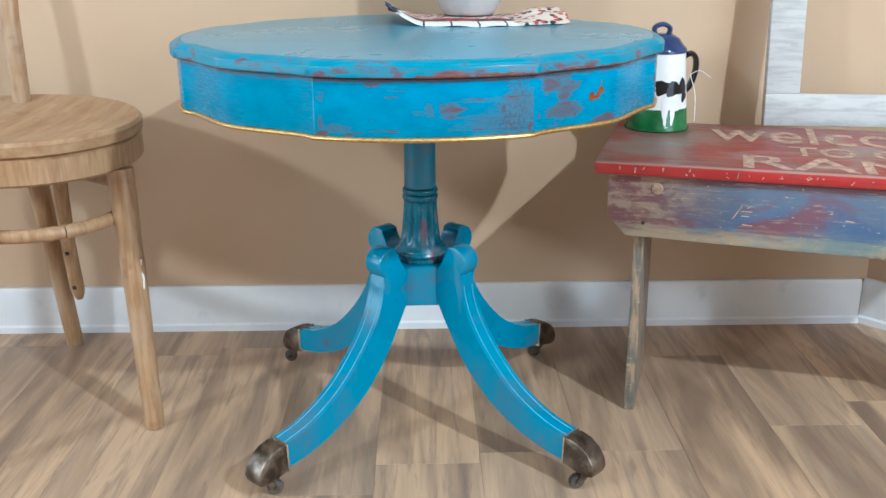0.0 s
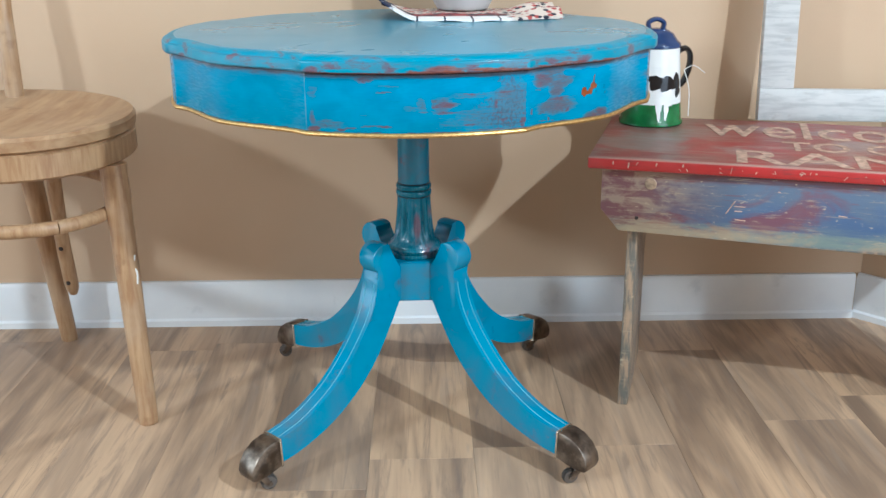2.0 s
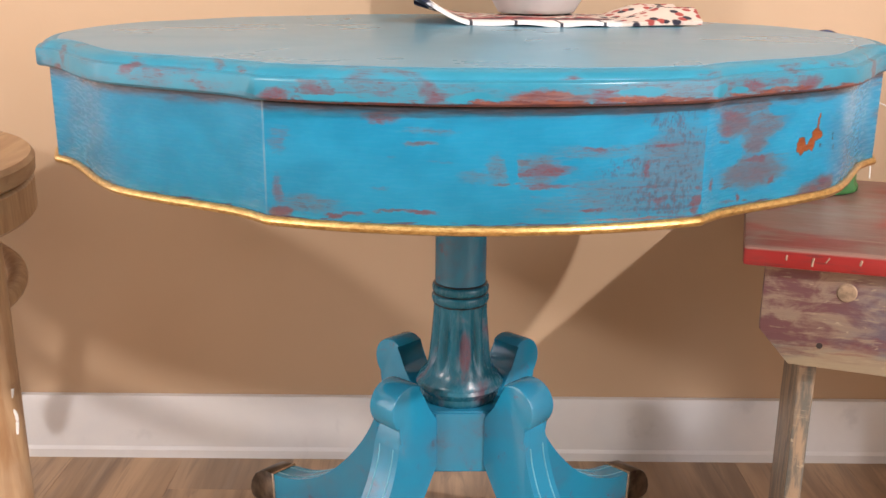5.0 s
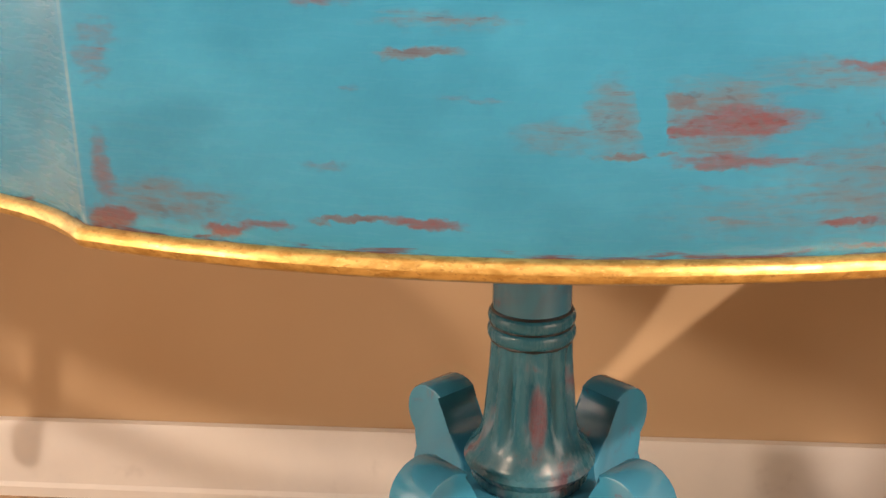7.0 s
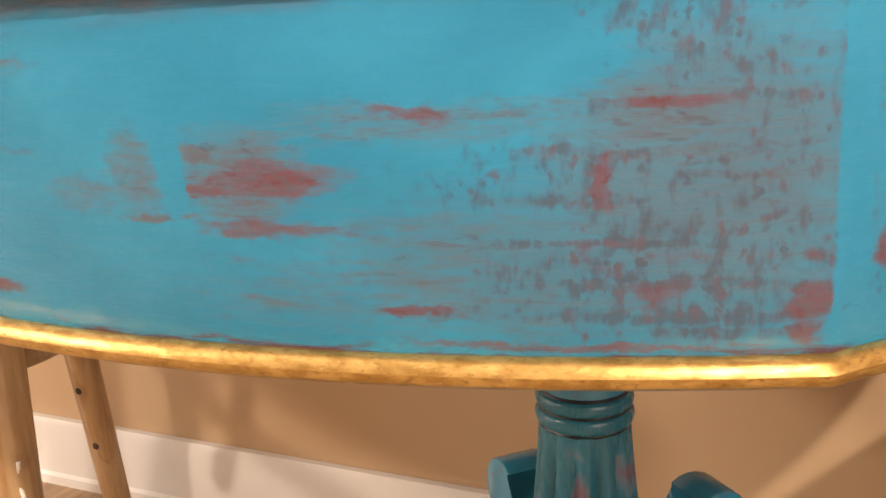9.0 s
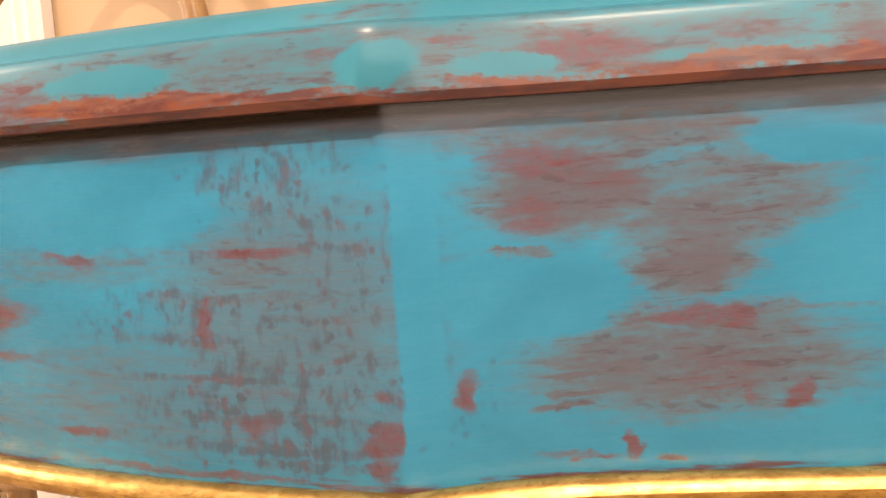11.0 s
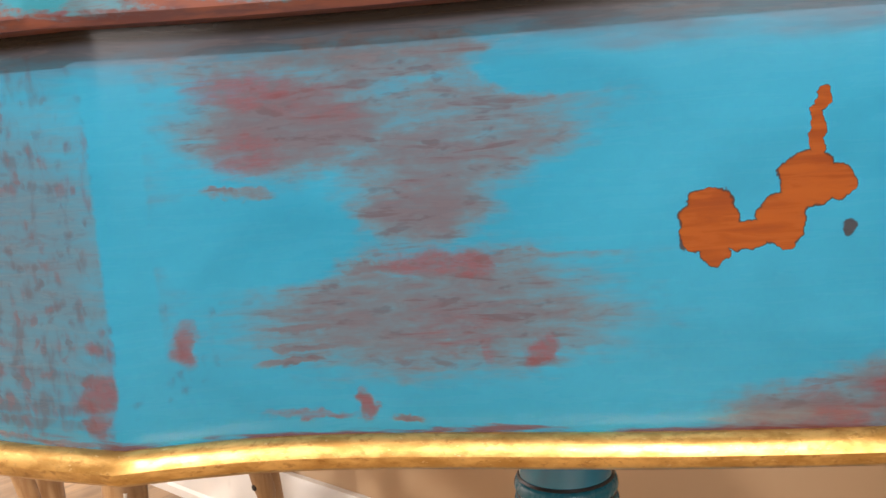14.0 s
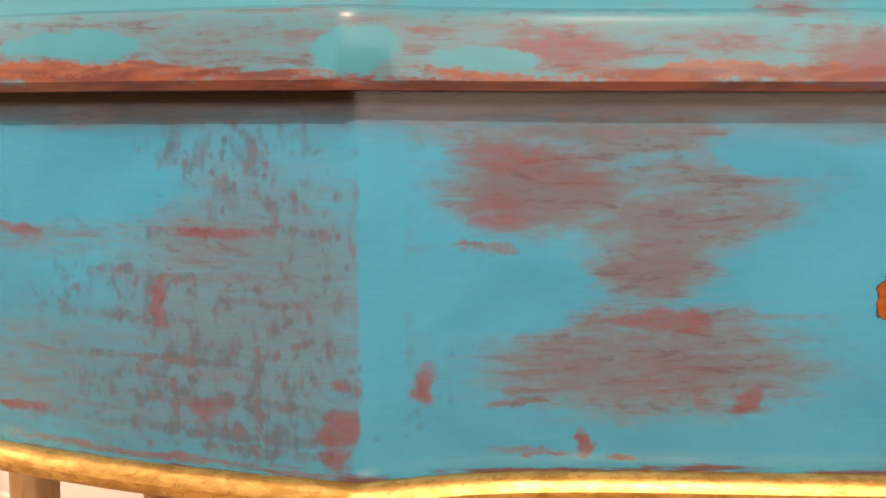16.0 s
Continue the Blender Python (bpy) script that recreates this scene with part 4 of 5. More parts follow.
edge = part("edge_moulding", bm, M_EDGE, table, "moulded table edge with worn red and orange corners", 42)
bm = bmesh.new()
drum(bm, [(-0.0075, Z_TOP - 0.004), (-0.0075, Z_TOP + 0.0003), (-0.012, Z_TOP + 0.0008)], close_top=True, close_bottom=True)
part("tabletop", bm, M_TOP, table, "rubbed pale blue table top", 25)
bm = bmesh.new()
drum(bm, [(0.0004 + 0.0030 * math.cos(a), Z_BEAD - 0.0018 + 0.0030 * math.sin(a)) for a in [2 * math.pi * k / 10 for k in range(11)]])
part("gold_bead", bm, M_GILT, table, "gold painted bead along the lower edge", 60)

# column
bm = bmesh.new()
prof = [(0.024, 0.37), (0.0238, 0.40), (0.0236, 0.52)]
lathe(bm, prof, 40)
part("upper_column", bm, M_UPPER, table, "plain round blue upper column")
bm = bmesh.new()
prof = [(0.0245, 0.364)]
for k in range(7):
    a = -math.pi / 2 + math.pi * k / 6
    prof.append((0.0248 + 0.0022 * math.cos(a), 0.3695 + 0.0045 * math.sin(a)))
for k in range(7):
    a = -math.pi / 2 + math.pi * k / 6
    prof.append((0.0245 + 0.0022 * math.cos(a), 0.379 + 0.0042 * math.sin(a)))
prof.append((0.024, 0.384))
lathe(bm, prof, 40)
collar = part("ring_collar", bm, M_COLUMN, table, "double turned ring with dark glaze")
for r, z in ((0.0251, 0.3643), (0.0253, 0.3744), (0.0247, 0.3836)):
    bm = bmesh.new()
    lathe(bm, [(r - 0.002, z - 0.0011), (r - 0.0003, z - 0.0011), (r + 0.0004, z), (r - 0.0003, z + 0.0011), (r - 0.002, z + 0.0011)], 40)
    part("glaze_line", bm, M_GLAZE, collar, "black glaze line in the groove")
bm = bmesh.new()
shaft = [(0.0395, 0.284), (0.0400, 0.287), (0.0380, 0.2910), (0.0335, 0.296), (0.0306, 0.303), (0.0291, 0.314), (0.0278, 0.328), (0.0266, 0.342), (0.0256, 0.354), (0.0250, 0.366)]
lathe(bm, [(r, z) for r, z in shaft], 96, 12, 0.16, (0.302, 0.361))
part("fluted_shaft", bm, M_COLUMN, table, "flared fluted shaft rubbed to red")
bm = bmesh.new()
lathe(bm, [(0.026, 0.268), (0.035, 0.270), (0.0375, 0.274), (0.037, 0.278), (0.0395, 0.281), (0.0415, 0.2845), (0.0395, 0.288), (0.030, 0.290)], 48)
part("base_ring", bm, M_COLUMN, table, "turned ring at the foot of the shaft")
bm = bmesh.new()
octagon = [(0.025, -0.042), (0.042, -0.025), (0.042, 0.025), (0.025, 0.042), (-0.025, 0.042), (-0.042, 0.025), (-0.042, -0.025), (-0.025, -0.042)]
low, high = [bm.verts.new((x, y, 0.208)) for x, y in octagon], [bm.verts.new((x, y, 0.270)) for x, y in octagon]
bm.faces.new(list(reversed(low))), bm.faces.new(high)
for i in range(8):
    bm.faces.new((low[i], low[(i + 1) % 8], high[(i + 1) % 8], high[i]))
bmesh.ops.bevel(bm, geom=bm.edges[:], offset=0.0018, segments=2, affect="EDGES")
part("hub", bm, M_LEG, table, "eight sided blue hub between the legs")

# legs: a slab with a rolled knob at the top and a sabre sweep to the toe
LEG_W = 0.0315


def arc(cx, cz, r, a0, a1, n):
    return [(cx + r * math.cos(radians(a0 + (a1 - a0) * k / (n - 1))), cz + r * math.sin(radians(a0 + (a1 - a0) * k / (n - 1)))) for k in range(n)]


knob = arc(0.080, 0.285, 0.0225, 125, -60, 13)
outer = [(p.x, p.z) for p in spline([(0.095, 0, 0.255), (0.099, 0, 0.232), (0.112, 0, 0.200), (0.141, 0, 0.160), (0.187, 0, 0.116), (0.243, 0, 0.086), (0.296, 0, 0.073)], 22)]
inner = [(p.x, p.z) for p in spline([(0.293, 0, 0.037), (0.243, 0, 0.045), (0.189, 0, 0.064), (0.139, 0, 0.095), (0.098, 0, 0.136), (0.070, 0, 0.178), (0.054, 0, 0.205), (0.045, 0, 0.220)], 22)]
profile = [(0.045, 0.264), (0.058, 0.280), (0.068, 0.294)] + knob + outer + inner
for k in range(4):
    turn = Matrix.Rotation(radians(-90 + 45 + 90 * k), 4, "Z")
    bm = bmesh.new()
    prism(bm, profile, -LEG_W / 2, LEG_W / 2, turn, 0.0025)
    leg = part("leg", bm, M_LEG, table, "curved blue sabre leg with a rolled knob")
    # rubbed lines along the two edges of the upper face
    for side in (-1, 1):
        bm = bmesh.new()
        pts = [turn @ Vector((x, side * (LEG_W / 2 - 0.007), z + 0.0002)) for x, z in outer[1:]]
        tube(bm, pts, 0.0007, 6)
        part("edge_line", bm, M_LINE, leg, "pale rubbed line along the leg")
    # brass toe with a raised rim where it meets the leg
    bm = bmesh.new()
    toe = [(0.287, 0.033), (0.289, 0.0745), (0.298, 0.0755), (0.313, 0.0715), (0.327, 0.062), (0.336, 0.049), (0.339, 0.037), (0.336, 0.0285), (0.327, 0.026), (0.308, 0.030)]
    prism(bm, toe, -0.0168, 0.0168, turn, 0.0028)
    cap = part("toe_cap", bm, M_BRASS, leg, "tarnished brass toe cap")
    bm = bmesh.new()
    prism(bm, [(0.2855, 0.0335), (0.2875, 0.0758), (0.2905, 0.0762), (0.2885, 0.0325)], -0.0178, 0.0178, turn, 0.0008)
    part("cap_rim", bm, M_RIM, cap, "bright worn rim of the toe cap")
    # caster, trailing to one side of its pivot
    caster = part("caster", bmesh.new(), M_RUBBER, table)
    c = turn @ Vector((0.316, 0, 0))
    sw = Matrix.Translation(c) @ Matrix.Rotation((3.3, 3.0, 2.9, 0.45)[k], 4, "Z")
    bm = bmesh.new()
    bmesh.ops.create_cone(bm, cap_ends=True, segments=24, radius1=0.0115, radius2=0.0115, depth=0.010,
                          matrix=sw @ Matrix.Translation((0.013, 0, 0.0115)) @ Matrix.Rotation(radians(90), 4, "X"))
    bmesh.ops.bevel(bm, geom=bm.edges[:], offset=0.0022, segments=2, affect="EDGES")
    part("wheel", bm, M_RUBBER, caster)
    bm = bmesh.new()
    for s in (-1, 1):
        prism_side = [(0.016, 0.009), (0.010, 0.008), (-0.004, 0.024), (-0.004, 0.031), (0.006, 0.031)]
        side = bmesh.new()
        prism(side, prism_side, s * 0.0075 - 0.0009, s * 0.0075 + 0.0009, sw, 0.0004)
        tmp = bpy.data.meshes.new("fork_side")
        side.to_mesh(tmp)
        side.free()
        bm.from_mesh(tmp)
        bpy.data.meshes.remove(tmp)
    box(bm, (-0.005, -0.0085, 0.0285), (0.007, 0.0085, 0.032), 0.0008, 1, sw)
    part("fork", bm, M_BRASS, caster)
    bm = bmesh.new()
    bmesh.ops.create_cone(bm, cap_ends=True, segments=14, radius1=0.0032, radius2=0.0032, depth=0.019, matrix=sw @ Matrix.Translation((0.013, 0, 0.0115)) @ Matrix.Rotation(radians(90), 4, "X"))
    part("axle", bm, M_BRASS, caster)

# ---------------------------------------------------------------- bentwood chair
SEAT_Z = 0.476
FWD = Vector((0.58, -0.81, 0)).normalized()
fr = Vector((-0.427, -0.024, 0))
chair_c = Vector((-0.638, 0.105, 0))
chair = thing("bentwood_chair", "worn light brown bentwood chair with a round seat", "chair", tuple(chair_c))


OVAL = Matrix.Rotation(math.atan2(FWD.y, FWD.x), 4, "Z") @ Matrix.Diagonal((1.20, 0.94, 1, 1))


def cl(p):
    return Vector(p) - chair_c


bm = bmesh.new()
lathe(bm, [(0.150, SEAT_Z - 0.020), (0.195, SEAT_Z - 0.022), (0.200, SEAT_Z - 0.018), (0.201, SEAT_Z - 0.004), (0.197, SEAT_Z + 0.001), (0.185, SEAT_Z), (0.165, SEAT_Z - 0.004), (0.10, SEAT_Z - 0.010), (0.03, SEAT_Z - 0.012)], 64)
bmesh.ops.transform(bm, matrix=OVAL, verts=bm.verts[:])
part("seat", bm, M_SEAT, chair, "dished round plywood seat with a mauve stain")
bm = bmesh.new()
lathe(bm, [(0.168, SEAT_Z - 0.062), (0.194, SEAT_Z - 0.062), (0.198, SEAT_Z - 0.058), (0.198, SEAT_Z - 0.026), (0.194, SEAT_Z - 0.022), (0.168, SEAT_Z - 0.022)], 64)
bmesh.ops.transform(bm, matrix=OVAL, verts=bm.verts[:])
part("seat_rim", bm, M_CHAIR, chair, "bent wooden rim under the seat")
legs = {}
for key, f, s in (("fr", 1, 0), ("fl", 1, 1), ("br", -1, 0), ("bl", -1, 1)):
    foot = fr.copy() if f > 0 else Vector((-0.668, 0.313, 0))
    if s:
        foot = foot + Vector((-0.81, -0.58, 0)) * (0.33 if f > 0 else 0.30)
    mid = (chair_c - foot)
    top = foot + Vector((mid.x, mid.y, 0)).normalized() * (0.035 if f > 0 else 0.03)
    if f > 0:
        top = top + Vector((0.012, 0.004, 0))
    else:
        top = top + Vector((-0.03, 0.0, 0))
    top.z = SEAT_Z - 0.060
    legs[key] = (foot, top)
    bm = bmesh.new()
    pts = spline([cl(foot), cl(foot.lerp(top, 0.5)), cl(top)], 12)
    tube(bm, pts, [0.0150 + 0.0050 * k / 11 for k in range(12)], 16)
    part("leg", bm, M_CHAIR, chair, "round tapered front leg" if f > 0 else "round bent back leg")
# hoop stretcher inside the legs
bm = bmesh.new()
hoop = []
for k in range(49):
    a = 2 * math.pi * k / 48
    hoop.append(cl(chair_c + OVAL @ Vector((0.182 * math.cos(a), 0.168 * math.sin(a), 0.340))))
tube(bm, hoop, 0.0105, 12)
part("hoop_stretcher", bm, M_CHAIR, chair, "bent ring stretcher between the legs")
# back hoop
bl_top, br_top = legs["bl"][1], legs["br"][1]
up = [cl(br_top), cl(br_top + Vector((-0.004, 0.01, 0.18))), cl(br_top + Vector((-0.02, 0.03, 0.36))),
      cl((br_top + bl_top) / 2 + Vector((-0.03, 0.07, 0.46))), cl(bl_top + Vector((-0.02, 0.03, 0.36))), cl(bl_top + Vector((0.004, 0.01, 0.18))), cl(bl_top)]
bm = bmesh.new()
tube(bm, spline(up, 48), 0.0155, 16)
part("back_hoop", bm, M_CHAIR, chair, "bent back hoop with worn varnish")
bm = bmesh.new()
f0, f1 = legs["fr"]
tube(bm, spline([cl(f0.lerp(f1, u)) + Vector((0.0145 + dx, -0.0085, 0)) for u, dx in ((0.56, 0.0), (0.60, 0.002), (0.63, -0.001), (0.67, 0.0015))], 14), 0.0016, 8)
part("scuff", bm, M_STRING, chair, "white scuff on the front leg")
# bent braces that run from under the seat down the back legs
for key in ("br", "bl"):
    shift = legs[key][0] - legs["br"][0]
    bm = bmesh.new()
    run = [(-0.610, 0.205, SEAT_Z - 0.05), (-0.624, 0.228, 0.345), (-0.630, 0.243, 0.280), (-0.633, 0.252, 0.222), (-0.633, 0.262, 0.160), (-0.634, 0.275, 0.108)]
    tube(bm, spline([cl(Vector(p) + shift) for p in run], 22), [0.0125] * 20 + [0.0115, 0.007], 14)
    brace = part("brace", bm, M_CHAIR, chair, "bent wooden brace beside the back leg")
    for z, y, x in ((0.205, 0.2425, -0.634), (0.135, 0.255, -0.634)) if key == "br" else ():
        bm = bmesh.new()
        bmesh.ops.create_uvsphere(bm, u_segments=12, v_segments=8, radius=0.0042, matrix=Matrix.Translation(cl(Vector((x, y, z)) + shift)) @ Matrix.Diagonal((1, 0.5, 1, 1)))
        part("screw_head", bm, M_DARK, brace, "dark countersunk screw")

# ---------------------------------------------------------------- bench
BENCH_Z = 0.420
BENCH_TURN = -17.0
bench = thing("bench", "rustic painted wooden bench with a red lettered top", "bench", (0.261, 0.001, 0), BENCH_TURN)
L_B, D_B = 0.72, 0.352
bm = bmesh.new()
box(bm, (0, 0, BENCH_Z - 0.019), (L_B, D_B, BENCH_Z), 0.0035)
part("top_board", bm, M_BENCH_TOP, bench, "worn red painted top board")
for y in (0.012, D_B - 0.030):
    bm = bmesh.new()
    prism(bm, [(0.021, BENCH_Z - 0.019), (0.021, BENCH_Z - 0.083), (0.050, BENCH_Z - 0.116), (L_B - 0.050, BENCH_Z - 0.116 - 0.022 * (L_B - 0.10)), (L_B - 0.021, BENCH_Z - 0.092), (L_B - 0.021, BENCH_Z - 0.019)], y, y + 0.018, None, 0.0015)
    part("side_rail", bm, M_BENCH, bench, "side rail in layers of blue red and bare paint")
for x in (0.062, L_B - 0.090):
    bm = bmesh.new()
    box(bm, (x, 0.031, 0), (x + 0.016, 0.240, BENCH_Z - 0.02), 0.002)
    part("end_leg", bm, M_BENCH, bench, "board leg with flaking paint")


bm = bmesh.new()
bmesh.ops.create_cone(bm, cap_ends=True, segments=16, radius1=0.0028, radius2=0.0028, depth=0.0012,
                      matrix=Matrix.Translation((0.076, 0.0118, BENCH_Z - 0.094)) @ Matrix.Rotation(radians(90), 4, "X"))
part("nail_hole", bm, M_DARK, bench, "dark nail hole in the rail")
bm = bmesh.new()
bmesh.ops.create_cone(bm, cap_ends=True, segments=20, radius1=0.0095, radius2=0.008, depth=0.0018,
                      matrix=Matrix.Translation((0.094, 0.0116, BENCH_Z - 0.040)) @ Matrix.Rotation(radians(90), 4, "X"))
part("knot", bm, M_KNOT, bench, "bare round knot in the rail")
for x0, z0, x1, z1 in ((0.205, -0.078, 0.217, -0.058), (0.216, -0.066, 0.232, -0.066), (0.217, -0.073, 0.228, -0.073), (0.219, -0.086, 0.234, -0.087), (0.275, -0.04, 0.279, -0.041), (0.36, -0.07, 0.372, -0.071)):
    bm = bmesh.new()
    tube(bm, [Vector((x0, 0.0119, BENCH_Z + z0)), Vector((x1, 0.0119, BENCH_Z + z1))], 0.0009, 6)
    part("scratch", bm, M_LETTER, bench, "pale scratch through the paint")
rs = random.Random(8)
for k in range(26):
    x = rs.uniform(0.03, 0.50)
    bm = bmesh.new()
    tube(bm, [Vector((x, -0.0001, BENCH_Z - rs.uniform(0.004, 0.015))), Vector((x + rs.uniform(-0.004, 0.006), -0.0001, BENCH_Z - rs.uniform(0.004, 0.015)))], rs.uniform(0.0005, 0.0012), 6)
    part("edge_nick", bm, M_LETTER, bench, "pale nick in the red edge")


def lettering(text, size, at, parent, name, mat, stretch=1.0):
    """Flat painted letters as a thin mesh."""
    cu = bpy.data.curves.new(name, "FONT")
    cu.body, cu.size, cu.extrude, cu.offset = text, size, 0.0002, 0.0012
    cu.resolution_u = 3
    tmp = bpy.data.objects.new(name, cu)
    me = bpy.data.meshes.new_from_object(tmp)
    bpy.data.objects.remove(tmp)
    me.materials.clear()
    me.materials.append(mat)
    me.transform(Matrix.Diagonal((stretch, 1, 1, 1)))
    ob = new(name, me)
    ob.parent = parent
    ob.location = at
    return ob


lettering("welcome", 0.200, (0.164, 0.207, BENCH_Z + 0.0004), bench, "lettering_welcome", M_LETTER, 0.62)["label"] = "faded cream painted word"
lettering("TO OUR", 0.092, (0.284, 0.115, BENCH_Z + 0.0004), bench, "lettering_to", M_LETTER, 0.76)
lettering("RANCH", 0.122, (0.205, 0.014, BENCH_Z + 0.0004), bench, "lettering_ranch", M_LETTER, 1.08)

# ---------------------------------------------------------------- enamel coffee pot on the bench
pot = thing("coffee_pot", "small enamel coffee pot painted with a black and white cow", "coffee pot", (0.414, 0.262, BENCH_Z))
R0, R1, ZG, ZW = 0.0525, 0.0425, 0.038, 0.130


def pot_r(z):
    return R0 + (R1 - R0) * z / ZW


bm = bmesh.new()
lathe(bm, [(R0 - 0.002, 0.0), (R0 + 0.002, 0.0015), (R0 + 0.002, 0.006), (R0 - 0.0004, 0.009), (pot_r(ZG), ZG)], 56)
part("base", bm, M_ENAMEL_G, pot, "green painted lower body")
bm = bmesh.new()
lathe(bm, [(pot_r(ZG), ZG), (pot_r(0.09), 0.09), (R1, ZW), (R1 - 0.003, ZW + 0.002)], 56)
part("body", bm, M_ENAMEL_W, pot, "white enamel body")
bm = bmesh.new()
lathe(bm, [(R1 - 0.001, ZW), (R1 + 0.0015, ZW + 0.0015), (R1 + 0.001, ZW + 0.007), (R1 - 0.005, ZW + 0.013), (0.030, ZW + 0.024), (0.018, ZW + 0.031), (0.010, ZW + 0.032)], 48)
lid = part("lid", bm, M_ENAMEL_B, pot, "navy enamel lid")
bm = bmesh.new()
tube(bm, spline([(-0.011, 0, ZW + 0.028), (-0.013, 0, ZW + 0.041), (0, 0, ZW + 0.047), (0.013, 0, ZW + 0.041), (0.011, 0, ZW + 0.028)], 17), 0.0042, 10, 2.4, (0, 1, 0))
part("lid_loop", bm, M_ENAMEL_B, lid)
bm = bmesh.new()
tube(bm, spline([(R1 - 0.002, 0, ZW - 0.008), (R1 + 0.010, 0, ZW - 0.002), (R1 + 0.019, 0, ZW - 0.012), (R1 + 0.019, 0, ZW - 0.034), (R1 + 0.012, 0, ZW - 0.056), (pot_r(0.062) - 0.001, 0, 0.064)], 22), 0.0048, 10, 2.2, (0, 1, 0))
part("handle", bm, M_BLACK, pot, "dark navy strap handle")
bm = bmesh.new()
tube(bm, spline([(-R1 + 0.010, -0.024, 0.062), (-R1 + 0.002, -0.030, 0.094), (-R1 - 0.006, -0.034, ZW - 0.002)], 12), [0.004 + 0.0011 * k for k in range(12)], 14)
part("spout", bm, M_ENAMEL_B, pot)


def on_pot(bm, cx, cz, rx, rz, seed, n=26, lift=0.0006):
    """A painted patch lying on the pot's side."""
    rnd = random.Random(seed)
    ring = []
    for k in range(n):
        a = 2 * math.pi * k / n
        w = 1 + 0.20 * math.sin(3 * a + seed) + 0.10 * rnd.uniform(-1, 1)
        ring.append((cx + rx * w * math.cos(a), cz + rz * w * math.sin(a)))
    for shrink0, shrink1 in ((1.0, 0.6), (0.6, 0.25)):
        a = []
        b = []
        for x, z in ring:
            for out, sh in ((a, shrink0), (b, shrink1)):
                xx, zz = cx + (x - cx) * sh, cz + (z - cz) * sh
                r = pot_r(zz) + lift
                out.append(bm.verts.new((r * math.sin(xx / r), -r * math.cos(xx / r), zz)))
        for k in range(n):
            bm.faces.new((a[k], a[(k + 1) % n], b[(k + 1) % n], b[k]))
    bm.faces.new(b)


for spot_args in ((-0.004, 0.076, 0.015, 0.012, 1), (0.018, 0.072, 0.015, 0.013, 2), (0.036, 0.076, 0.012, 0.013, 3), (0.040, 0.060, 0.008, 0.010, 8)):
    bm = bmesh.new()
    on_pot(bm, *spot_args, lift=0.0006 + 0.00004 * spot_args[4])
    part("cow_patch", bm, M_BLACK, pot, "black painted cow patch")
for nm, spot_args in (("cow_belly", (0.014, 0.050, 0.017, 0.013, 5)), ("cow_leg", (0.001, 0.032, 0.005, 0.018, 6)), ("cow_leg", (0.014, 0.028, 0.0045, 0.014, 7)), ("cow_tail", (0.036, 0.043, 0.014, 0.003, 9))):
    bm = bmesh.new()
    on_pot(bm, *spot_args, 26, 0.0010 + 0.00005 * spot_args[4])
    part(nm, bm, M_ENAMEL_W, pot, "white painted part of the cow")
bm = bmesh.new()
tube(bm, spline([(0.052, -0.006, 0.092), (0.066, -0.014, 0.100), (0.085, -0.018, 0.088)], 9), 0.0008, 6)
tube(bm, spline([(0.052, -0.006, 0.092), (0.060, -0.016, 0.06), (0.058, -0.03, 0.016)], 9), 0.0008, 6)
part("tag_string", bm, M_STRING, pot, "white price tag string")

# ---------------------------------------------------------------- old window frame leaning on the wall
frame_th = thing("window_frame", "chalky white wooden window frame leaning on the wall", "picture frame", (0.606, 0.268, BENCH_Z), -7.0)
lean = Matrix.Rotation(radians(-6.0), 4, "X")
W_F, H_F, RAIL = 0.56, 0.78, 0.056
for nm, lo, hi in (("bottom_rail", (0, 0, 0), (W_F, 0.022, RAIL)), ("top_rail", (0, 0, H_F - RAIL), (W_F, 0.022, H_F)),
                   ("stile", (0, 0.0, RAIL), (RAIL + 0.002, 0.022, H_F - RAIL)), ("stile", (W_F - RAIL, 0, RAIL), (W_F, 0.022, H_F - RAIL))):
    bm = bmesh.new()
    box(bm, lo, hi, 0.002, 2, lean)
    part(nm, bm, M_FRAME, frame_th, "whitewashed rail" if "rail" in nm else "whitewashed stile")

# ---------------------------------------------------------------- cloth and vase on the table
bm = bmesh.new()
nx, ny = 30, 18


def napkin_z(x, y):
    return (0.0035 + 0.004 * noise.noise(Vector((x * 16, y * 16, 0))) ** 2 + 0.030 * max(0, (-x - 0.085) / 0.055) ** 1.3 * (0.45 + 0.55 * max(0, min(1, (0.02 - y) / 0.1))) + 0.013 * min(1, max(0, (x - 0.06) / 0.04)) * (0.5 + 0.5 * math.sin(y * 60)))


vg = [[None] * (ny + 1) for _ in range(nx + 1)]
for i in range(nx + 1):
    for j in range(ny + 1):
        x, y = -0.14 + 0.28 * i / nx, -0.12 + 0.20 * j / ny
        xs, ys = x, y + 0.25 * (abs(x) - 0.05) * (1 if y < 0 else 0.3)
        vg[i][j] = bm.verts.new((xs, ys, napkin_z(x, y)))
for i in range(nx):
    for j in range(ny):
        bm.faces.new((vg[i][j], vg[i + 1][j], vg[i + 1][j + 1], vg[i][j + 1]))
ext = bmesh.ops.extrude_face_region(bm, geom=bm.faces[:])
bmesh.ops.translate(bm, verts=[v for v in ext["geom"] if isinstance(v, bmesh.types.BMVert)], vec=(0, 0, -0.0035))
bmesh.ops.recalc_face_normals(bm, faces=bm.faces[:])
solid("table_napkin", bm, M_CLOTH, "folded floral printed cotton napkin under a vase", "napkin", "", 60, (0.09, 0.19, Z_TOP + 0.001))
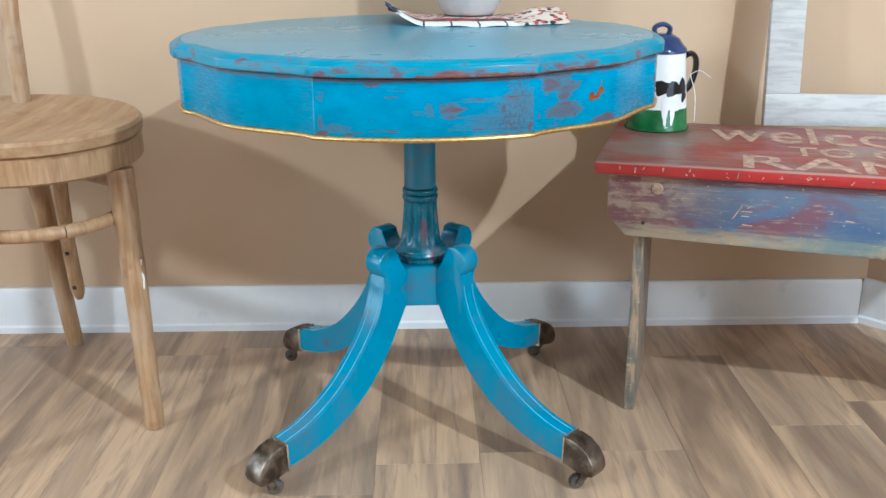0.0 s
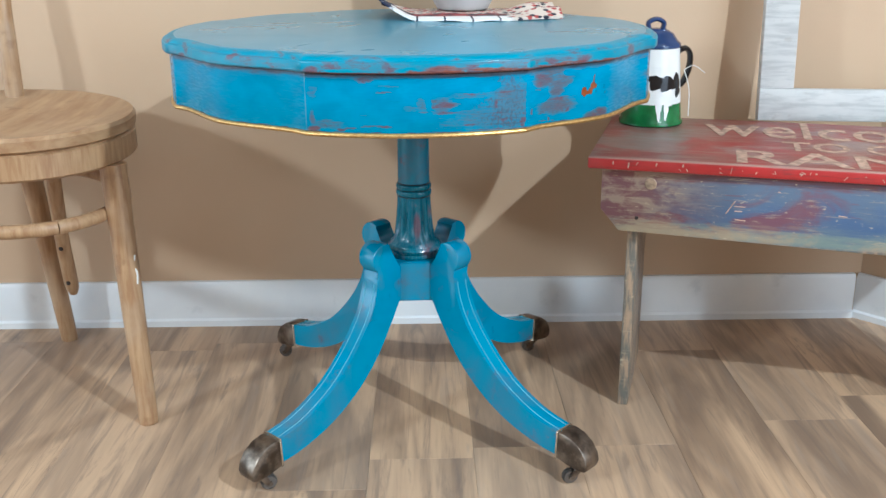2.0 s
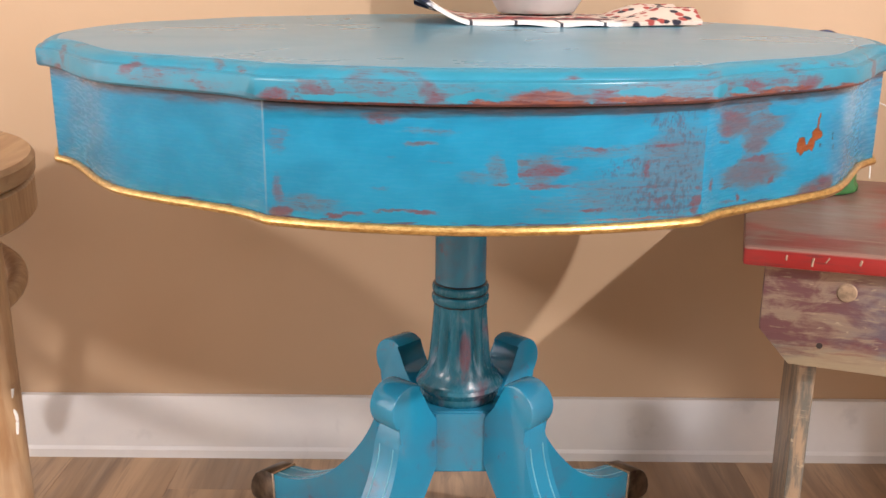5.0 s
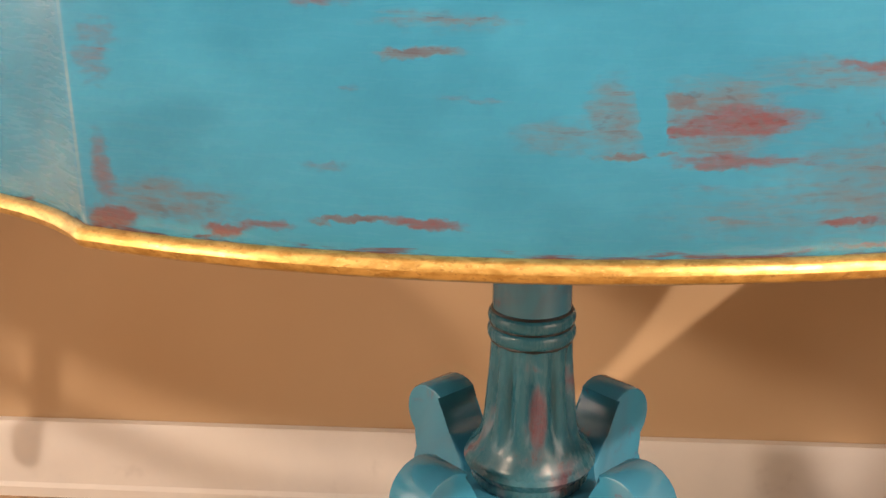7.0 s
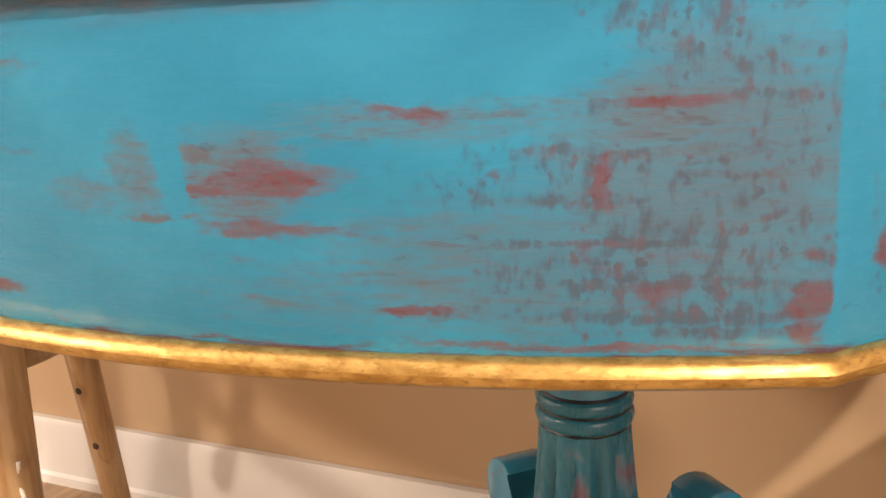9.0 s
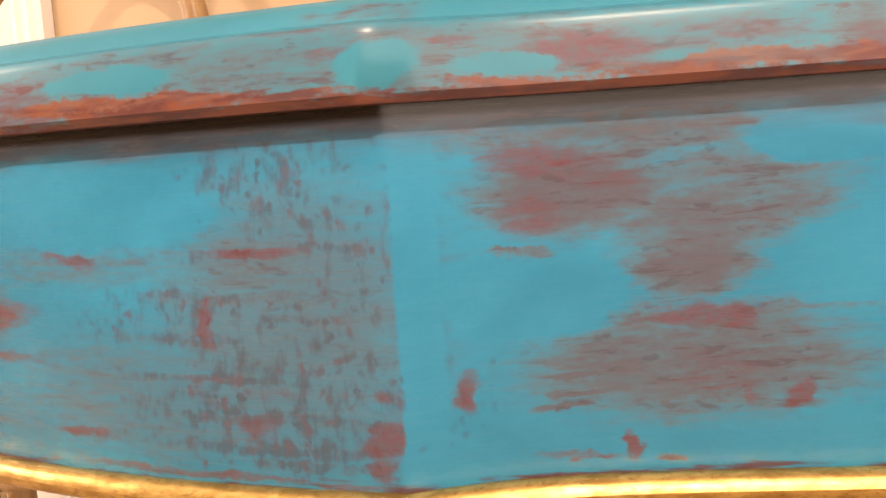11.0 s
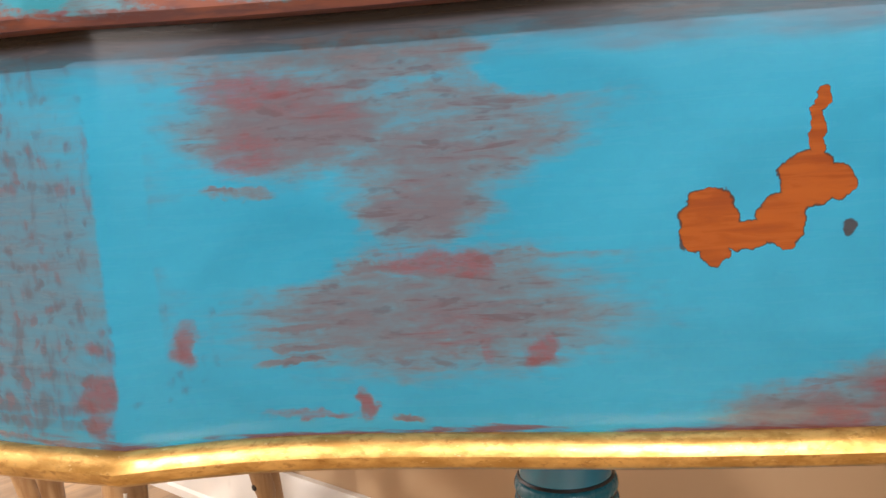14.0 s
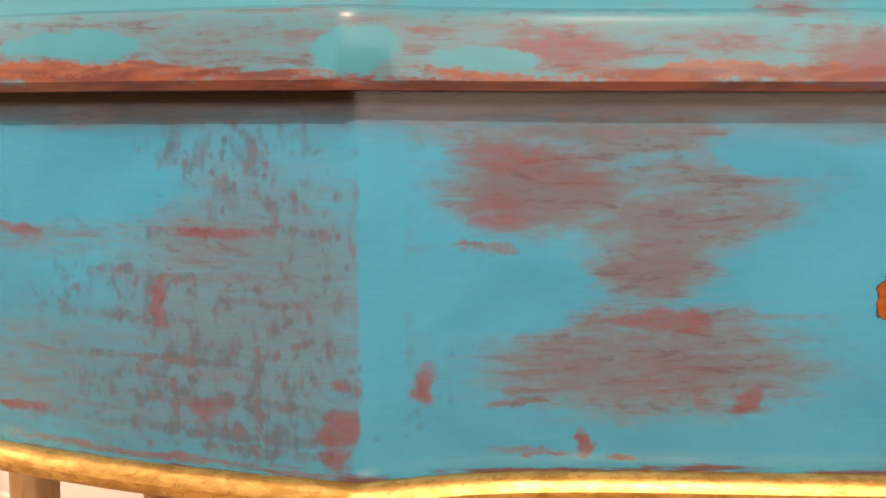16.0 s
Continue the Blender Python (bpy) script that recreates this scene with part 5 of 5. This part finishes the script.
bm = bmesh.new()
lathe(bm, [(0.038, 0.0), (0.0415, 0.0015), (0.0435, 0.005), (0.0495, 0.015), (0.0560, 0.031), (0.0620, 0.048), (0.0670, 0.066), (0.0715, 0.09), (0.075, 0.13), (0.072, 0.17),
           (0.064, 0.20), (0.066, 0.215), (0.062, 0.215), (0.059, 0.20), (0.067, 0.17), (0.070, 0.13), (0.058, 0.05), (0.040, 0.012), (0.01, 0.010)], 56)
solid("vase", bm, M_POT, "grey stoneware vase standing on a napkin", "vase", "", 60, (0.083, 0.235, Z_TOP + 0.0065))

# ---------------------------------------------------------------- floor boards, last
floor = thing("floor", "weathered grey brown wood plank floor", "floor", kind="structure")
bm = bmesh.new()
box(bm, (-4.5, -4.1, -0.06), (FAR.x + 0.1, WALL_Y + 0.1, -0.004))
part("subfloor", bm, M_DARK, floor, "dark gaps between boards", None)
PW, GAP = 0.155, 0.0003
rnd = random.Random(4)
shared = {}


def plank_mesh(length):
    key = round(length, 2)
    if key not in shared:
        bm = bmesh.new()
        box(bm, (GAP / 2, GAP / 2, -0.004), (PW - GAP / 2, key - GAP / 2, 0), 0.0002, 1)
        shared[key] = finish("plank", bm, M_PLANK)
    return shared[key]


x = -1.62
while x < 1.3:
    y = -1.97
    first = rnd.choice((0.20, 0.35, 0.55, 0.75, 0.90))
    while y < WALL_Y:
        ln = first if y < -1.96 else rnd.choice((0.62, 0.80, 0.92, 1.10))
        if y + ln > WALL_Y + 0.04:
            ln = max(0.12, math.ceil((WALL_Y + 0.04 - y) * 20) / 20)
        ob = new("plank", plank_mesh(ln))
        ob.parent = floor
        ob.location = (x, y, 0)
        y += round(ln, 2)
    x += PW
bm = bmesh.new()
for x0, x1, y0, y1 in ((-4.4, -1.63, -4.0, WALL_Y), (1.31, FAR.x, -4.0, WALL_Y), (-1.63, 1.31, -4.0, -1.97)):
    box(bm, (x0, y0, -0.004), (x1, y1, -0.0005))
ob = part("far_boards", bm, M_PLANK, floor, "boards away from the furniture", None)
ob["kind"] = "stuff"
